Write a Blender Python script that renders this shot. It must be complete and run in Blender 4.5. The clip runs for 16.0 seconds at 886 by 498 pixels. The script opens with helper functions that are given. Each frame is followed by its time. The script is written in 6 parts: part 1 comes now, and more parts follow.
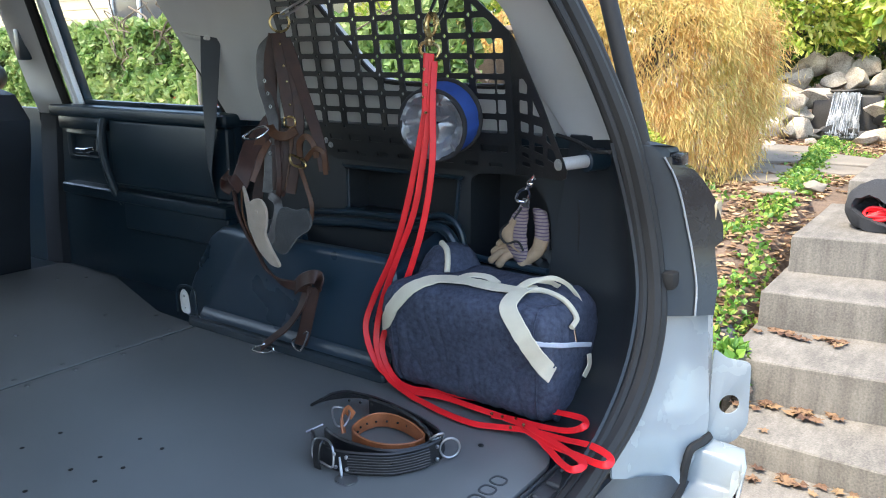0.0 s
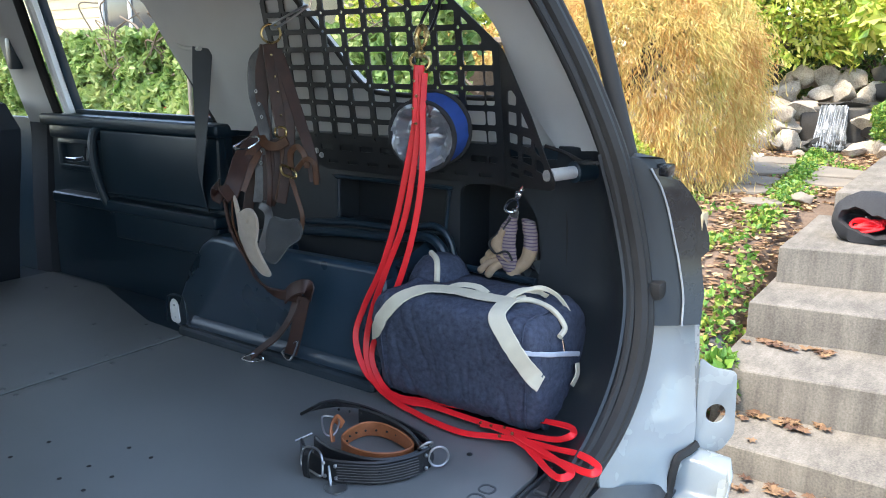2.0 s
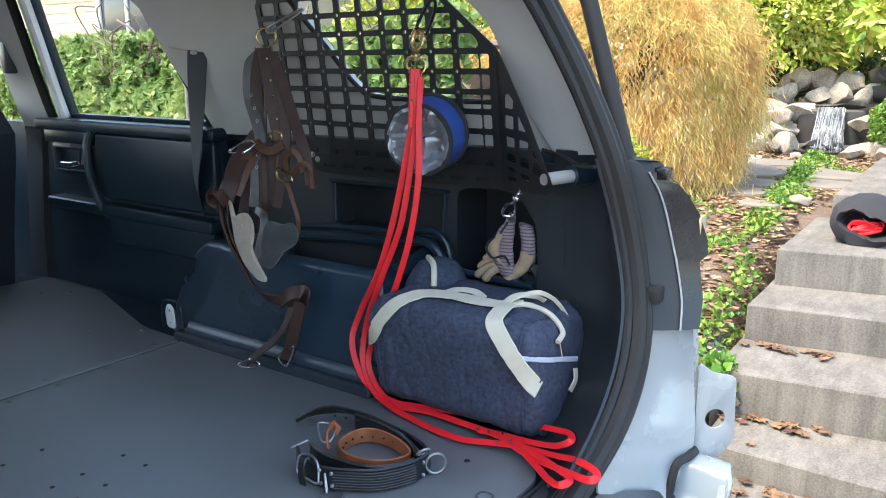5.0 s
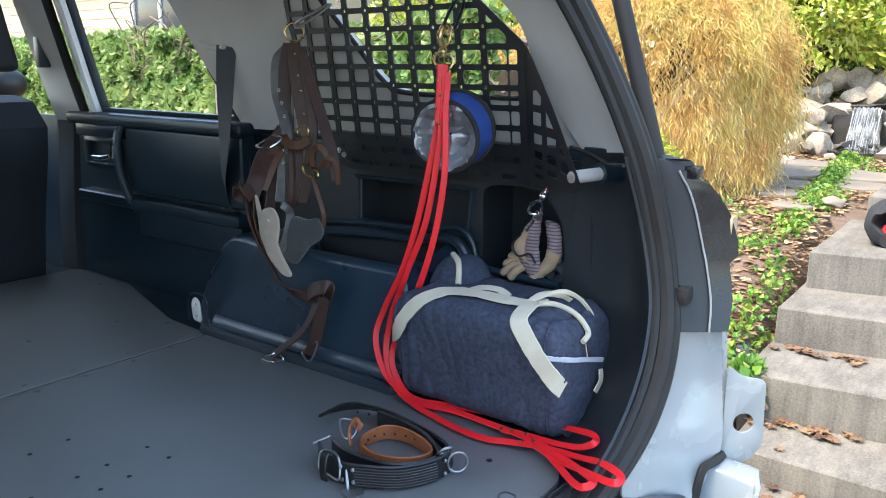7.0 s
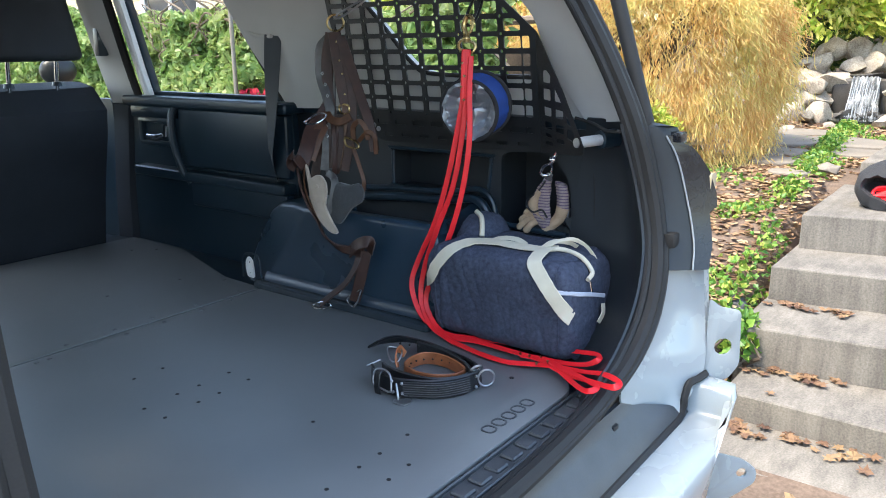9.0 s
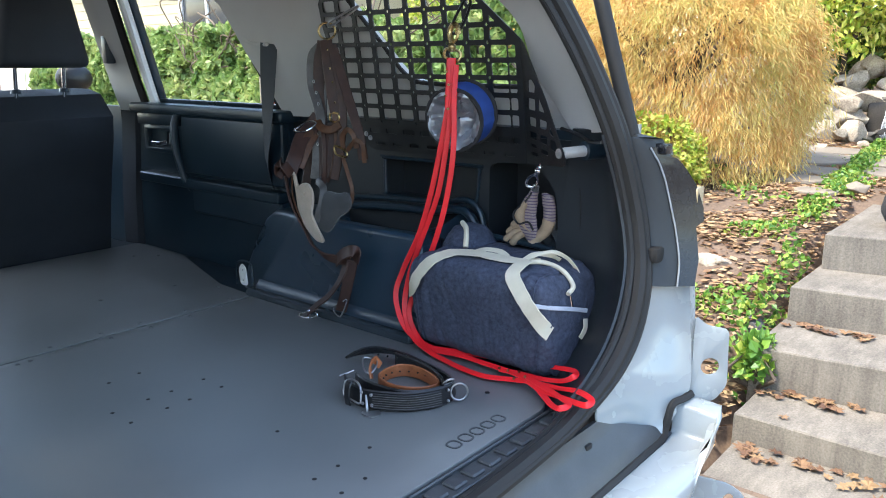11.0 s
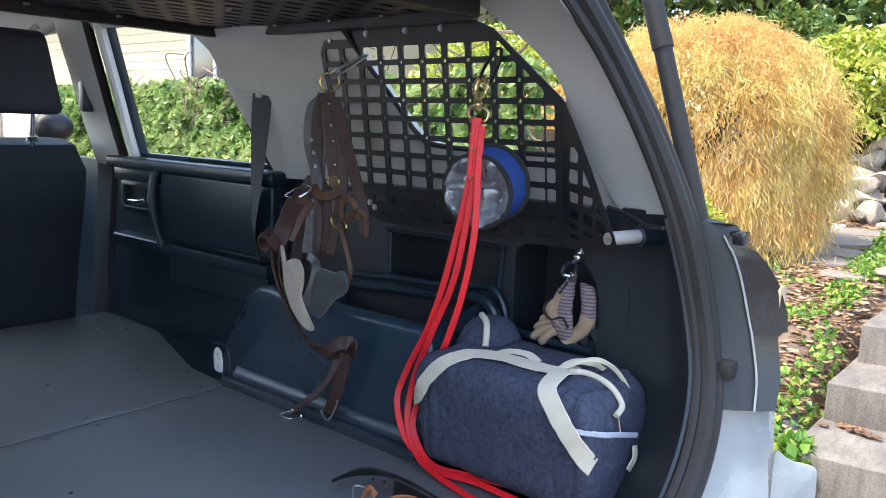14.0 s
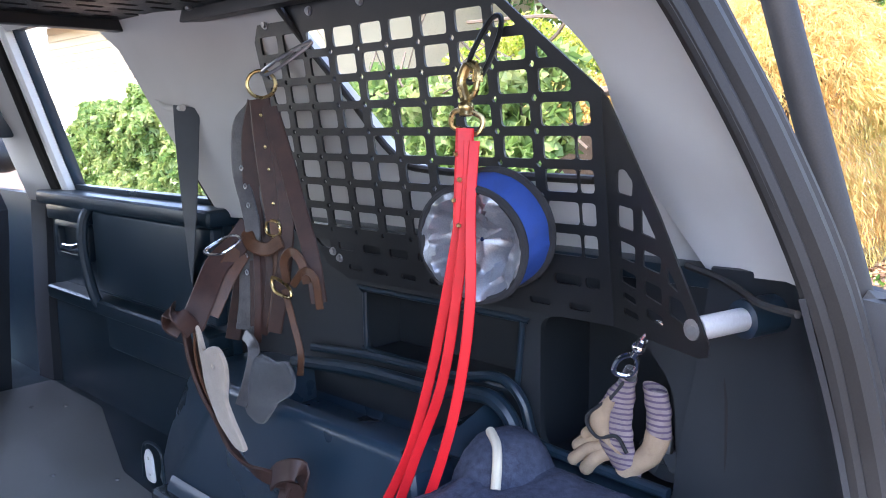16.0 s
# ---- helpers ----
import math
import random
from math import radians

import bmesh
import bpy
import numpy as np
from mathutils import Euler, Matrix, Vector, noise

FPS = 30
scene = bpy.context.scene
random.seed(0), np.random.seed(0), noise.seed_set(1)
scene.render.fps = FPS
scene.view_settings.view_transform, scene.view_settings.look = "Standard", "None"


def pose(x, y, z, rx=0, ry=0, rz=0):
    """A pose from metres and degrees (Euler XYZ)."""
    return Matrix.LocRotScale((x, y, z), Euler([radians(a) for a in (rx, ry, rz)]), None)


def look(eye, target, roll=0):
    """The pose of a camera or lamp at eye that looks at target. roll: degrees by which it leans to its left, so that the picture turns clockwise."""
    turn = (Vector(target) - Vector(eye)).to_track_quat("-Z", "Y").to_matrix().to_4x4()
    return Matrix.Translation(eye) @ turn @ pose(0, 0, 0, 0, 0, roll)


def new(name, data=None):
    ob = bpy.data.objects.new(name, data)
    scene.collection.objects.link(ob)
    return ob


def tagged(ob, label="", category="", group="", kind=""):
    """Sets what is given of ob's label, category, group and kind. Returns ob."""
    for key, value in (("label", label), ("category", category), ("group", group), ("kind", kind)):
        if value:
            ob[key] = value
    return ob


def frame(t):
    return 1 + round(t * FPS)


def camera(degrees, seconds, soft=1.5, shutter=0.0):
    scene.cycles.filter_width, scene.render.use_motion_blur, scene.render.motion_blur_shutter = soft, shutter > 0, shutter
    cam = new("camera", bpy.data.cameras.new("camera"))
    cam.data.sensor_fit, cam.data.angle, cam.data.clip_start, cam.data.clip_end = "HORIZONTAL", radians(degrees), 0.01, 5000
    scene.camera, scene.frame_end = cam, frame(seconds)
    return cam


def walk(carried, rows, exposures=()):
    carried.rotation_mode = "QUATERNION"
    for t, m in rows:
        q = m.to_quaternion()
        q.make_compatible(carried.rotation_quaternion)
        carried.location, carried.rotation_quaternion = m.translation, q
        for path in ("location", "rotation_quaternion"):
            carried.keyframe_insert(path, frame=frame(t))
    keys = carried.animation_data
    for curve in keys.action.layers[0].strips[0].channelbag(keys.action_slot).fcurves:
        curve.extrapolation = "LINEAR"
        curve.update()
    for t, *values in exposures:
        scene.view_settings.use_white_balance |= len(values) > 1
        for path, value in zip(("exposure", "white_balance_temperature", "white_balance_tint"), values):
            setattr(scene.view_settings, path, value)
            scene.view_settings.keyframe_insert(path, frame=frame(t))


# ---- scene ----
cam = camera(59.6, 16.0, soft=1.0)
PATH = [
    (0, (0.004, 0.004, 1.506), (1.586, 1.131, 1.027), 0.0),
    (0.5, (0.003, 0.001, 1.508), (1.585, 1.131, 1.036), 0.1),
    (1, (0.001, -0.001, 1.507), (1.587, 1.127, 1.043), 0.2),
    (1.5, (-0.002, -0.001, 1.506), (1.59, 1.119, 1.049), 0.2),
    (2, (-0.004, -0.005, 1.508), (1.596, 1.106, 1.055), 0.3),
    (2.5, (0.005, -0.005, 1.506), (1.612, 1.097, 1.056), 0.2),
    (3, (0.007, -0.008, 1.506), (1.62, 1.086, 1.058), 0.0),
    (3.5, (0.01, -0.005, 1.506), (1.624, 1.086, 1.057), -0.1),
    (4, (0.007, -0.004, 1.509), (1.62, 1.089, 1.058), -0.1),
    (6.5, (0.013, 0.005, 1.507), (1.589, 1.154, 1.064), 0.6),
    (7, (0.018, 0.004, 1.505), (1.582, 1.167, 1.053), 0.5),
    (7.5, (0.005, -0.017, 1.506), (1.558, 1.154, 1.043), 0.3),
    (8, (-0.065, -0.05, 1.499), (1.482, 1.125, 1.021), -0.1),
    (8.5, (-0.176, -0.08, 1.518), (1.366, 1.093, 1.021), -0.5),
    (9, (-0.247, -0.136, 1.525), (1.294, 1.033, 1.016), -0.6),
    (9.2, (-0.274, -0.157, 1.504), (1.268, 1.014, 1.005), -0.5),
    (11.3, (-0.133, -0.217, 1.509), (1.356, 1.032, 1.039), 0.0),
    (11.5, (-0.129, -0.211, 1.491), (1.369, 1.033, 1.031), 0.3),
    (12, (-0.129, -0.211, 1.488), (1.375, 1.029, 1.041), 0.6),
    (12.5, (-0.119, -0.2, 1.489), (1.394, 1.034, 1.056), 1.0),
    (13, (-0.085, -0.18, 1.512), (1.438, 1.061, 1.14), 1.3),
    (13.5, (-0.027, -0.136, 1.521), (1.482, 1.139, 1.207), 1.7),
    (14, (0.087, 0.028, 1.498), (1.606, 1.291, 1.183), 2.1),
    (14.5, (0.216, 0.216, 1.541), (1.786, 1.411, 1.212), 2.5),
    (15, (0.332, 0.287, 1.537), (1.89, 1.495, 1.201), 1.2),
    (15.5, (0.497, 0.327, 1.535), (1.996, 1.611, 1.208), -0.3),
    (16, (0.581, 0.329, 1.523), (2.019, 1.68, 1.199), -0.9),
]
EXPOSURES = [(0, 2.53, 6850, 8), (13.0, 2.48, 6850, 8), (13.5, 2.46, 6800, 9), (14.0, 2.55, 6800, 12), (14.5, 2.72, 6750, 15), (15.0, 2.88, 6700, 18), (15.5, 3.12, 6650, 20), (16.0, 3.28, 6600, 21)]
walk(cam, [(t, look(eye, target, roll)) for t, eye, target, roll in PATH], EXPOSURES)

# ---- light ----
world = bpy.data.worlds.new("sky")
scene.world = world
world.use_nodes = True
wn = world.node_tree.nodes
sky = wn.new("ShaderNodeTexSky")
sky.sky_type, sky.sun_disc = "NISHITA", False
sky.sun_elevation, sky.sun_rotation = radians(62), radians(305)
sky.air_density, sky.dust_density = 1.0, 1.2
wn["Background"].inputs[1].default_value = 0.15
world.node_tree.links.new(sky.outputs[0], wn["Background"].inputs[0])
sun = new("sun", bpy.data.lights.new("sun", "SUN"))
sun.data.energy, sun.data.angle, sun.data.color = 1.4, radians(10), (1.0, 0.92, 0.78)
sun.matrix_world = look((0, 0, 0), (0.385, -0.27, -0.88))


for y, z, w, h in ((1.12, 1.59, 0.5, 0.26), (2.08, 1.56, 0.62, 0.34), (3.0, 1.56, 0.7, 0.34)):
    # added area lamps stand in for sky light through the far side's windows
    pane = new("window_light", bpy.data.lights.new("window_light", "AREA"))
    pane.data.shape, pane.data.size, pane.data.size_y, pane.data.energy, pane.data.color = "RECTANGLE", w, h, 0.34 * w * h / 0.2, (0.72, 0.86, 1.0)
    pane.matrix_world = look((-0.03, y, z), (1.3, y, z - 0.25))


# ---- materials ----
def mat(name, colour, rough=0.5, metal=0.0, vary=0.15, size=30.0, bump=0.1, fine=400.0, coat=0.0, colour2=None, spec=0.5, sheen=0.0, wear=0.0):
    """A surface with broad stains and fine grain in its colour, gloss and relief; sizes are in noise cells per metre."""
    m = bpy.data.materials.new(name)
    m.use_nodes = True
    n, l = m.node_tree.nodes, m.node_tree.links
    b = n["Principled BSDF"]
    co = n.new("ShaderNodeTexCoord")
    broad, grain = n.new("ShaderNodeTexNoise"), n.new("ShaderNodeTexNoise")
    broad.inputs["Scale"].default_value, broad.inputs["Detail"].default_value = size, 4
    grain.inputs["Scale"].default_value, grain.inputs["Detail"].default_value = fine, 2
    l.new(co.outputs["Object"], broad.inputs["Vector"])
    l.new(co.outputs["Object"], grain.inputs["Vector"])
    both = n.new("ShaderNodeMath")
    both.operation, both.inputs[1].default_value = "MULTIPLY_ADD", 0.45
    l.new(grain.outputs[0], both.inputs[0])
    half = n.new("ShaderNodeMath")
    half.operation, half.inputs[1].default_value = "MULTIPLY", 0.55
    l.new(broad.outputs[0], half.inputs[0])
    l.new(half.outputs[0], both.inputs[2])
    ramp = n.new("ShaderNodeValToRGB")
    ramp.color_ramp.elements[0].position, ramp.color_ramp.elements[1].position = 0.32, 0.68
    c2 = colour2 or tuple(min(1, c * (1 + vary) + 0.004 * vary) for c in colour)
    c1 = colour if colour2 else tuple(c * (1 - vary) for c in colour)
    ramp.color_ramp.elements[0].color, ramp.color_ramp.elements[1].color = (*c1, 1), (*c2, 1)
    l.new(both.outputs[0], ramp.inputs[0])
    l.new(ramp.outputs[0], b.inputs["Base Color"])
    r = n.new("ShaderNodeMapRange")
    r.inputs["To Min"].default_value, r.inputs["To Max"].default_value = max(0.02, rough - 0.12 - wear), min(1, rough + 0.12)
    l.new(broad.outputs[0], r.inputs[0])
    l.new(r.outputs[0], b.inputs["Roughness"])
    b.inputs["Metallic"].default_value, b.inputs["Coat Weight"].default_value = metal, coat
    b.inputs["Specular IOR Level"].default_value, b.inputs["Sheen Weight"].default_value = spec, sheen
    if bump:
        bp = n.new("ShaderNodeBump")
        bp.inputs["Strength"].default_value, bp.inputs["Distance"].default_value = bump, 0.003
        l.new(both.outputs[0], bp.inputs["Height"])
        l.new(bp.outputs[0], b.inputs["Normal"])
    return m


def stripes(m, colour, across, share=0.35):
    """Woven stripes of another colour across a cloth."""
    n, l = m.node_tree.nodes, m.node_tree.links
    b = n["Principled BSDF"]
    old = b.inputs["Base Color"].links[0].from_socket
    w = n.new("ShaderNodeTexWave")
    w.bands_direction, w.inputs["Scale"].default_value, w.inputs["Distortion"].default_value = "Z", across, 1.2
    co = n.new("ShaderNodeTexCoord")
    l.new(co.outputs["Object"], w.inputs["Vector"])
    r = n.new("ShaderNodeValToRGB")
    r.color_ramp.elements[0].position, r.color_ramp.elements[1].position = 1 - share, 1 - share + 0.08
    l.new(w.outputs["Fac"], r.inputs[0])
    mix = n.new("ShaderNodeMix")
    mix.data_type = "RGBA"
    l.new(r.outputs[0], mix.inputs[0])
    l.new(old, mix.inputs[6])
    mix.inputs[7].default_value = (*colour, 1)
    l.new(mix.outputs[2], b.inputs["Base Color"])
    return m


def leafmat(name, stops, rough=0.5, trans=0.25, single=False, patch=0.0):
    """Foliage whose leaves differ one from another along a row of colours, a little light passing through."""
    m = bpy.data.materials.new(name)
    m.use_nodes = True
    n, l = m.node_tree.nodes, m.node_tree.links
    b = n["Principled BSDF"]
    g = n.new("ShaderNodeNewGeometry")
    ramp = n.new("ShaderNodeValToRGB")
    e = ramp.color_ramp.elements
    while len(e) < len(stops):
        e.new(0.5)
    for i, c in enumerate(stops):
        e[i].position, e[i].color = i / (len(stops) - 1), (*c, 1)
    pick = n.new("ShaderNodeObjectInfo").outputs["Random"] if single else g.outputs["Random Per Island"]
    if patch:
        # whole sprays of leaves turn colour together
        co, spray = n.new("ShaderNodeTexCoord"), n.new("ShaderNodeTexNoise")
        spray.inputs["Scale"].default_value, spray.inputs["Detail"].default_value = patch, 3
        l.new(co.outputs["Object"], spray.inputs["Vector"])
        wide, both = n.new("ShaderNodeMapRange"), n.new("ShaderNodeMath")
        wide.inputs["From Min"].default_value, wide.inputs["From Max"].default_value = 0.3, 0.7
        both.operation, both.inputs[1].default_value = "MULTIPLY_ADD", 0.45
        half = n.new("ShaderNodeMath")
        half.operation, half.inputs[1].default_value = "MULTIPLY", 0.55
        l.new(spray.outputs[0], wide.inputs[0])
        l.new(wide.outputs[0], half.inputs[0])
        l.new(pick, both.inputs[0])
        l.new(half.outputs[0], both.inputs[2])
        pick = both.outputs[0]
    l.new(pick, ramp.inputs[0])
    l.new(ramp.outputs[0], b.inputs["Base Color"])
    b.inputs["Roughness"].default_value = rough
    t = n.new("ShaderNodeBsdfTranslucent")
    l.new(ramp.outputs[0], t.inputs[0])
    mix = n.new("ShaderNodeMixShader")
    mix.inputs[0].default_value = trans
    l.new(b.outputs[0], mix.inputs[1])
    l.new(t.outputs[0], mix.inputs[2])
    l.new(mix.outputs[0], n["Material Output"].inputs[0])
    return m


def clear(name, tint, rough=0.0):
    m = bpy.data.materials.new(name)
    m.use_nodes = True
    b = m.node_tree.nodes["Principled BSDF"]
    b.inputs["Base Color"].default_value = (*tint, 1)
    b.inputs["Transmission Weight"].default_value, b.inputs["Roughness"].default_value, b.inputs["IOR"].default_value = 1, rough, 1.02
    return m


def streaked(m):
    """Rain streaks and dark blotches over a concrete surface."""
    n, l = m.node_tree.nodes, m.node_tree.links
    b = n["Principled BSDF"]
    old = b.inputs["Base Color"].links[0].from_socket
    co, mp = n.new("ShaderNodeTexCoord"), n.new("ShaderNodeMapping")
    mp.inputs["Scale"].default_value = (6.0, 17.0, 1.6)
    l.new(co.outputs["Object"], mp.inputs["Vector"])
    t = n.new("ShaderNodeTexNoise")
    t.inputs["Scale"].default_value, t.inputs["Detail"].default_value, t.inputs["Roughness"].default_value = 1.0, 6, 0.7
    l.new(mp.outputs[0], t.inputs["Vector"])
    r = n.new("ShaderNodeValToRGB")
    r.color_ramp.elements[0].position, r.color_ramp.elements[1].position = 0.36, 0.62
    r.color_ramp.elements[0].color, r.color_ramp.elements[1].color = (0.72, 0.70, 0.67, 1), (1.08, 1.06, 1.02, 1)
    l.new(t.outputs[0], r.inputs[0])
    mix = n.new("ShaderNodeMix")
    mix.data_type, mix.blend_type = "RGBA", "MULTIPLY"
    mix.inputs[0].default_value = 1.0
    l.new(old, mix.inputs[6])
    l.new(r.outputs[0], mix.inputs[7])
    l.new(mix.outputs[2], b.inputs["Base Color"])
    return m


SHEET = streaked(mat("water_sheet", (0.10, 0.11, 0.12), 0.15, vary=0.3, size=9, fine=60, bump=0.5, colour2=(0.34, 0.36, 0.38)))
PLASTIC = mat("black_plastic", (0.010, 0.023, 0.036), 0.32, spec=0.5, vary=0.25, size=9, fine=900, bump=0.12)
SOFT = mat("soft_black_trim", (0.008, 0.021, 0.033), 0.36, spec=0.42, vary=0.2, size=6, fine=1200, bump=0.1)
PLATE = mat("floor_plate_coating", (0.135, 0.140, 0.140), 0.46, vary=0.22, size=4, fine=600, bump=0.3, wear=0.08, colour2=(0.20, 0.205, 0.20))
TRIM = mat("charcoal_trim_plastic", (0.017, 0.021, 0.025), 0.46, spec=0.45, vary=0.2, size=9, fine=900, bump=0.15)
ALLOY = mat("bare_aluminium", (0.78, 0.78, 0.77), 0.42, metal=0.6, vary=0.08, bump=0.05)
# black plastic with the bluish sheen of reflected sky put into its base colour
COVERING = mat("moulded_sky_sheen_plastic", (0.016, 0.036, 0.058), 0.30, spec=0.6, vary=0.15, size=9, fine=1100, bump=0.1)
UPHOLSTERY = mat("black_upholstery", (0.017, 0.021, 0.028), 0.65, spec=0.3, vary=0.3, size=8, fine=900, bump=0.3)
PAD = mat("scuffed_step_plastic", (0.055, 0.06, 0.064), 0.42, vary=0.3, size=14, fine=500, bump=0.15)
GAPSHADE = mat("gap_shade", (0.004, 0.004, 0.004), 0.9, vary=0.1, spec=0.1, bump=0)
RUBBER = mat("rubber_seal", (0.020, 0.019, 0.018), 0.62, spec=0.35, vary=0.2, size=20, fine=500)
GREY = mat("grey_trim", (0.54, 0.53, 0.51), 0.75, vary=0.05, size=12, fine=1500, bump=0.1)
HEADLINER = mat("headliner_cloth", (0.58, 0.57, 0.54), 0.9, vary=0.06, size=14, fine=1800, bump=0.2)
WHITE = mat("white_paint", (0.31, 0.345, 0.355), 0.25, vary=0.02, size=8, fine=300, bump=0.0, coat=0.6)
STEEL = mat("polished_steel", (0.45, 0.45, 0.46), 0.38, metal=1, vary=0.1, bump=0.05)
CHROME = mat("chrome", (0.8, 0.8, 0.8), 0.12, metal=1, vary=0.05, bump=0)
BOLT = mat("bolt_steel", (0.17, 0.17, 0.175), 0.45, metal=1, vary=0.2, bump=0.05)
BRASS = mat("brass", (0.48, 0.35, 0.16), 0.28, metal=1, vary=0.25, size=60)
BLACKMETAL = mat("black_powder_coat", (0.009, 0.010, 0.011), 0.42, vary=0.2, size=20, fine=1500, bump=0.2)
DENIM = mat("navy_denim", (0.013, 0.018, 0.037), 0.9, vary=0.5, size=110, fine=900, bump=0.5, colour2=(0.076, 0.091, 0.136))
CANVAS = mat("cream_canvas", (0.62, 0.56, 0.43), 0.85, vary=0.08, size=40, fine=1500, bump=0.3)
REDSTRAP = mat("red_coated_strap", (0.80, 0.011, 0.018), 0.48, vary=0.12, size=30, fine=800, bump=0.05)
BROWN = mat("dark_brown_leather", (0.048, 0.020, 0.014), 0.52, vary=0.4, size=45, fine=700, bump=0.3)
TAN = mat("tan_leather", (0.33, 0.105, 0.038), 0.5, vary=0.3, size=50, fine=600, bump=0.25)
BLACKLEATHER = mat("black_leather", (0.014, 0.0145, 0.016), 0.32, vary=0.3, size=60, fine=700, bump=0.35)
GREYLEATHER = mat("worn_grey_leather", (0.085, 0.08, 0.08), 0.35, vary=0.35, size=50, fine=500, bump=0.25)
DARKTAN = mat("aged_tan_leather", (0.10, 0.042, 0.02), 0.45, vary=0.35, size=50, fine=600, bump=0.3)
FELT = mat("cream_felt", (0.44, 0.36, 0.28), 0.95, vary=0.15, size=50, fine=1500, bump=0.6, sheen=0.4)
GREYFELT = mat("grey_felt", (0.055, 0.057, 0.06), 0.95, vary=0.3, size=60, fine=1500, bump=0.6, sheen=0.3)
SILVER = mat("silver_cloth", (0.34, 0.36, 0.39), 0.42, metal=0.7, vary=0.2, size=25, fine=500, bump=0.3)
BLUE = mat("blue_cloth", (0.012, 0.052, 0.24), 0.7, vary=0.25, size=40, fine=1200, bump=0.3)
BLACKCLOTH = mat("black_cloth", (0.02, 0.02, 0.022), 0.85, vary=0.3, size=40, fine=1300, bump=0.4)
WEB = mat("seat_belt_webbing", (0.055, 0.062, 0.07), 0.6, vary=0.15, size=30, fine=1600, bump=0.3)
GLOVE = mat("tan_glove_hide", (0.36, 0.25, 0.16), 0.8, vary=0.25, size=50, fine=900, bump=0.4)
STRIPE = stripes(mat("striped_glove_cloth", (0.27, 0.21, 0.20), 0.85, vary=0.3, size=60, fine=1200, bump=0.3), (0.11, 0.075, 0.12), 42)
CONCRETE = streaked(mat("weathered_concrete", (0.100, 0.090, 0.078), 0.9, vary=0.3, size=3, fine=110, bump=0.6, colour2=(0.232, 0.210, 0.182)))
SOIL = mat("brown_soil", (0.07, 0.046, 0.032), 0.95, vary=0.4, size=3, fine=60, bump=0.9, colour2=(0.18, 0.125, 0.088))
STONE = mat("garden_stone", (0.17, 0.135, 0.10), 0.88, vary=0.3, size=7, fine=60, bump=0.9, colour2=(0.52, 0.45, 0.36))
DARKSTONE = mat("dark_wet_stone", (0.05, 0.045, 0.04), 0.5, vary=0.3, size=5, fine=60, bump=0.5)
FLAG = mat("flagstone", (0.21, 0.18, 0.145), 0.85, vary=0.2, size=4, fine=80, bump=0.4)
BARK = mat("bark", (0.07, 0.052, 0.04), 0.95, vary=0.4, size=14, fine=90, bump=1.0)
TWIG = mat("dry_twig", (0.16, 0.12, 0.085), 0.9, vary=0.3, size=20, fine=120, bump=0.5)
SIDING = mat("cream_siding", (0.60, 0.50, 0.32), 0.7, vary=0.08, size=3, fine=60)
TRIMWHITE = mat("white_house_trim", (0.75, 0.75, 0.73), 0.6, vary=0.05, size=5, fine=80)
ROOFING = mat("grey_roofing", (0.12, 0.11, 0.10), 0.9, vary=0.3, size=6, fine=60)
WATER = mat("falling_water", (0.42, 0.44, 0.46), 0.12, vary=0.3, size=10, fine=60, bump=0.6)
POOL = mat("pool_water", (0.03, 0.035, 0.03), 0.06, vary=0.3, size=8, fine=40, bump=0.3)
LENS = mat("smoked_lens", (0.012, 0.013, 0.016), 0.25, vary=0.1, bump=0, coat=0.2, spec=0.4)
AMBER = mat("clear_amber_lens", (0.45, 0.36, 0.22), 0.15, vary=0.1, bump=0, coat=0.5)
GLASS = clear("car_glass", (0.97, 0.98, 0.97))
DARKGLASS = mat("dark_window_glass", (0.05, 0.055, 0.06), 0.08, vary=0.2, size=2, bump=0)
MAPLE = leafmat("maple_leaves", [(0.42, 0.16, 0.055), (0.58, 0.33, 0.11), (0.70, 0.50, 0.18), (0.66, 0.56, 0.20), (0.46, 0.49, 0.13)], trans=0.42, patch=2.6)
IVY = leafmat("ivy_leaves", [(0.07, 0.14, 0.04), (0.16, 0.27, 0.07), (0.34, 0.42, 0.15), (0.52, 0.52, 0.24)], rough=0.5, trans=0.4, patch=1.8)
LIME = leafmat("lime_leaves", [(0.16, 0.28, 0.03), (0.34, 0.44, 0.05), (0.52, 0.52, 0.09), (0.62, 0.56, 0.16)], rough=0.45)
COVER = leafmat("ground_cover_leaves", [(0.055, 0.15, 0.022), (0.11, 0.25, 0.035), (0.21, 0.36, 0.055), (0.40, 0.42, 0.09)], rough=0.45)
WOODS = leafmat("tree_leaves", [(0.02, 0.06, 0.012), (0.05, 0.12, 0.022), (0.12, 0.19, 0.035), (0.24, 0.25, 0.05)])
LITTER = leafmat("fallen_leaves", [(0.12, 0.06, 0.034), (0.22, 0.125, 0.065), (0.34, 0.215, 0.115), (0.46, 0.34, 0.19)], rough=0.8, trans=0.1)
DRYLEAF = leafmat("dry_maple_leaf", [(0.09, 0.045, 0.028), (0.15, 0.08, 0.045), (0.21, 0.12, 0.065), (0.28, 0.18, 0.09)], rough=0.8, trans=0.1, single=True)
FLOWER = leafmat("red_petals", [(0.5, 0.01, 0.02), (0.6, 0.02, 0.08)], rough=0.5)


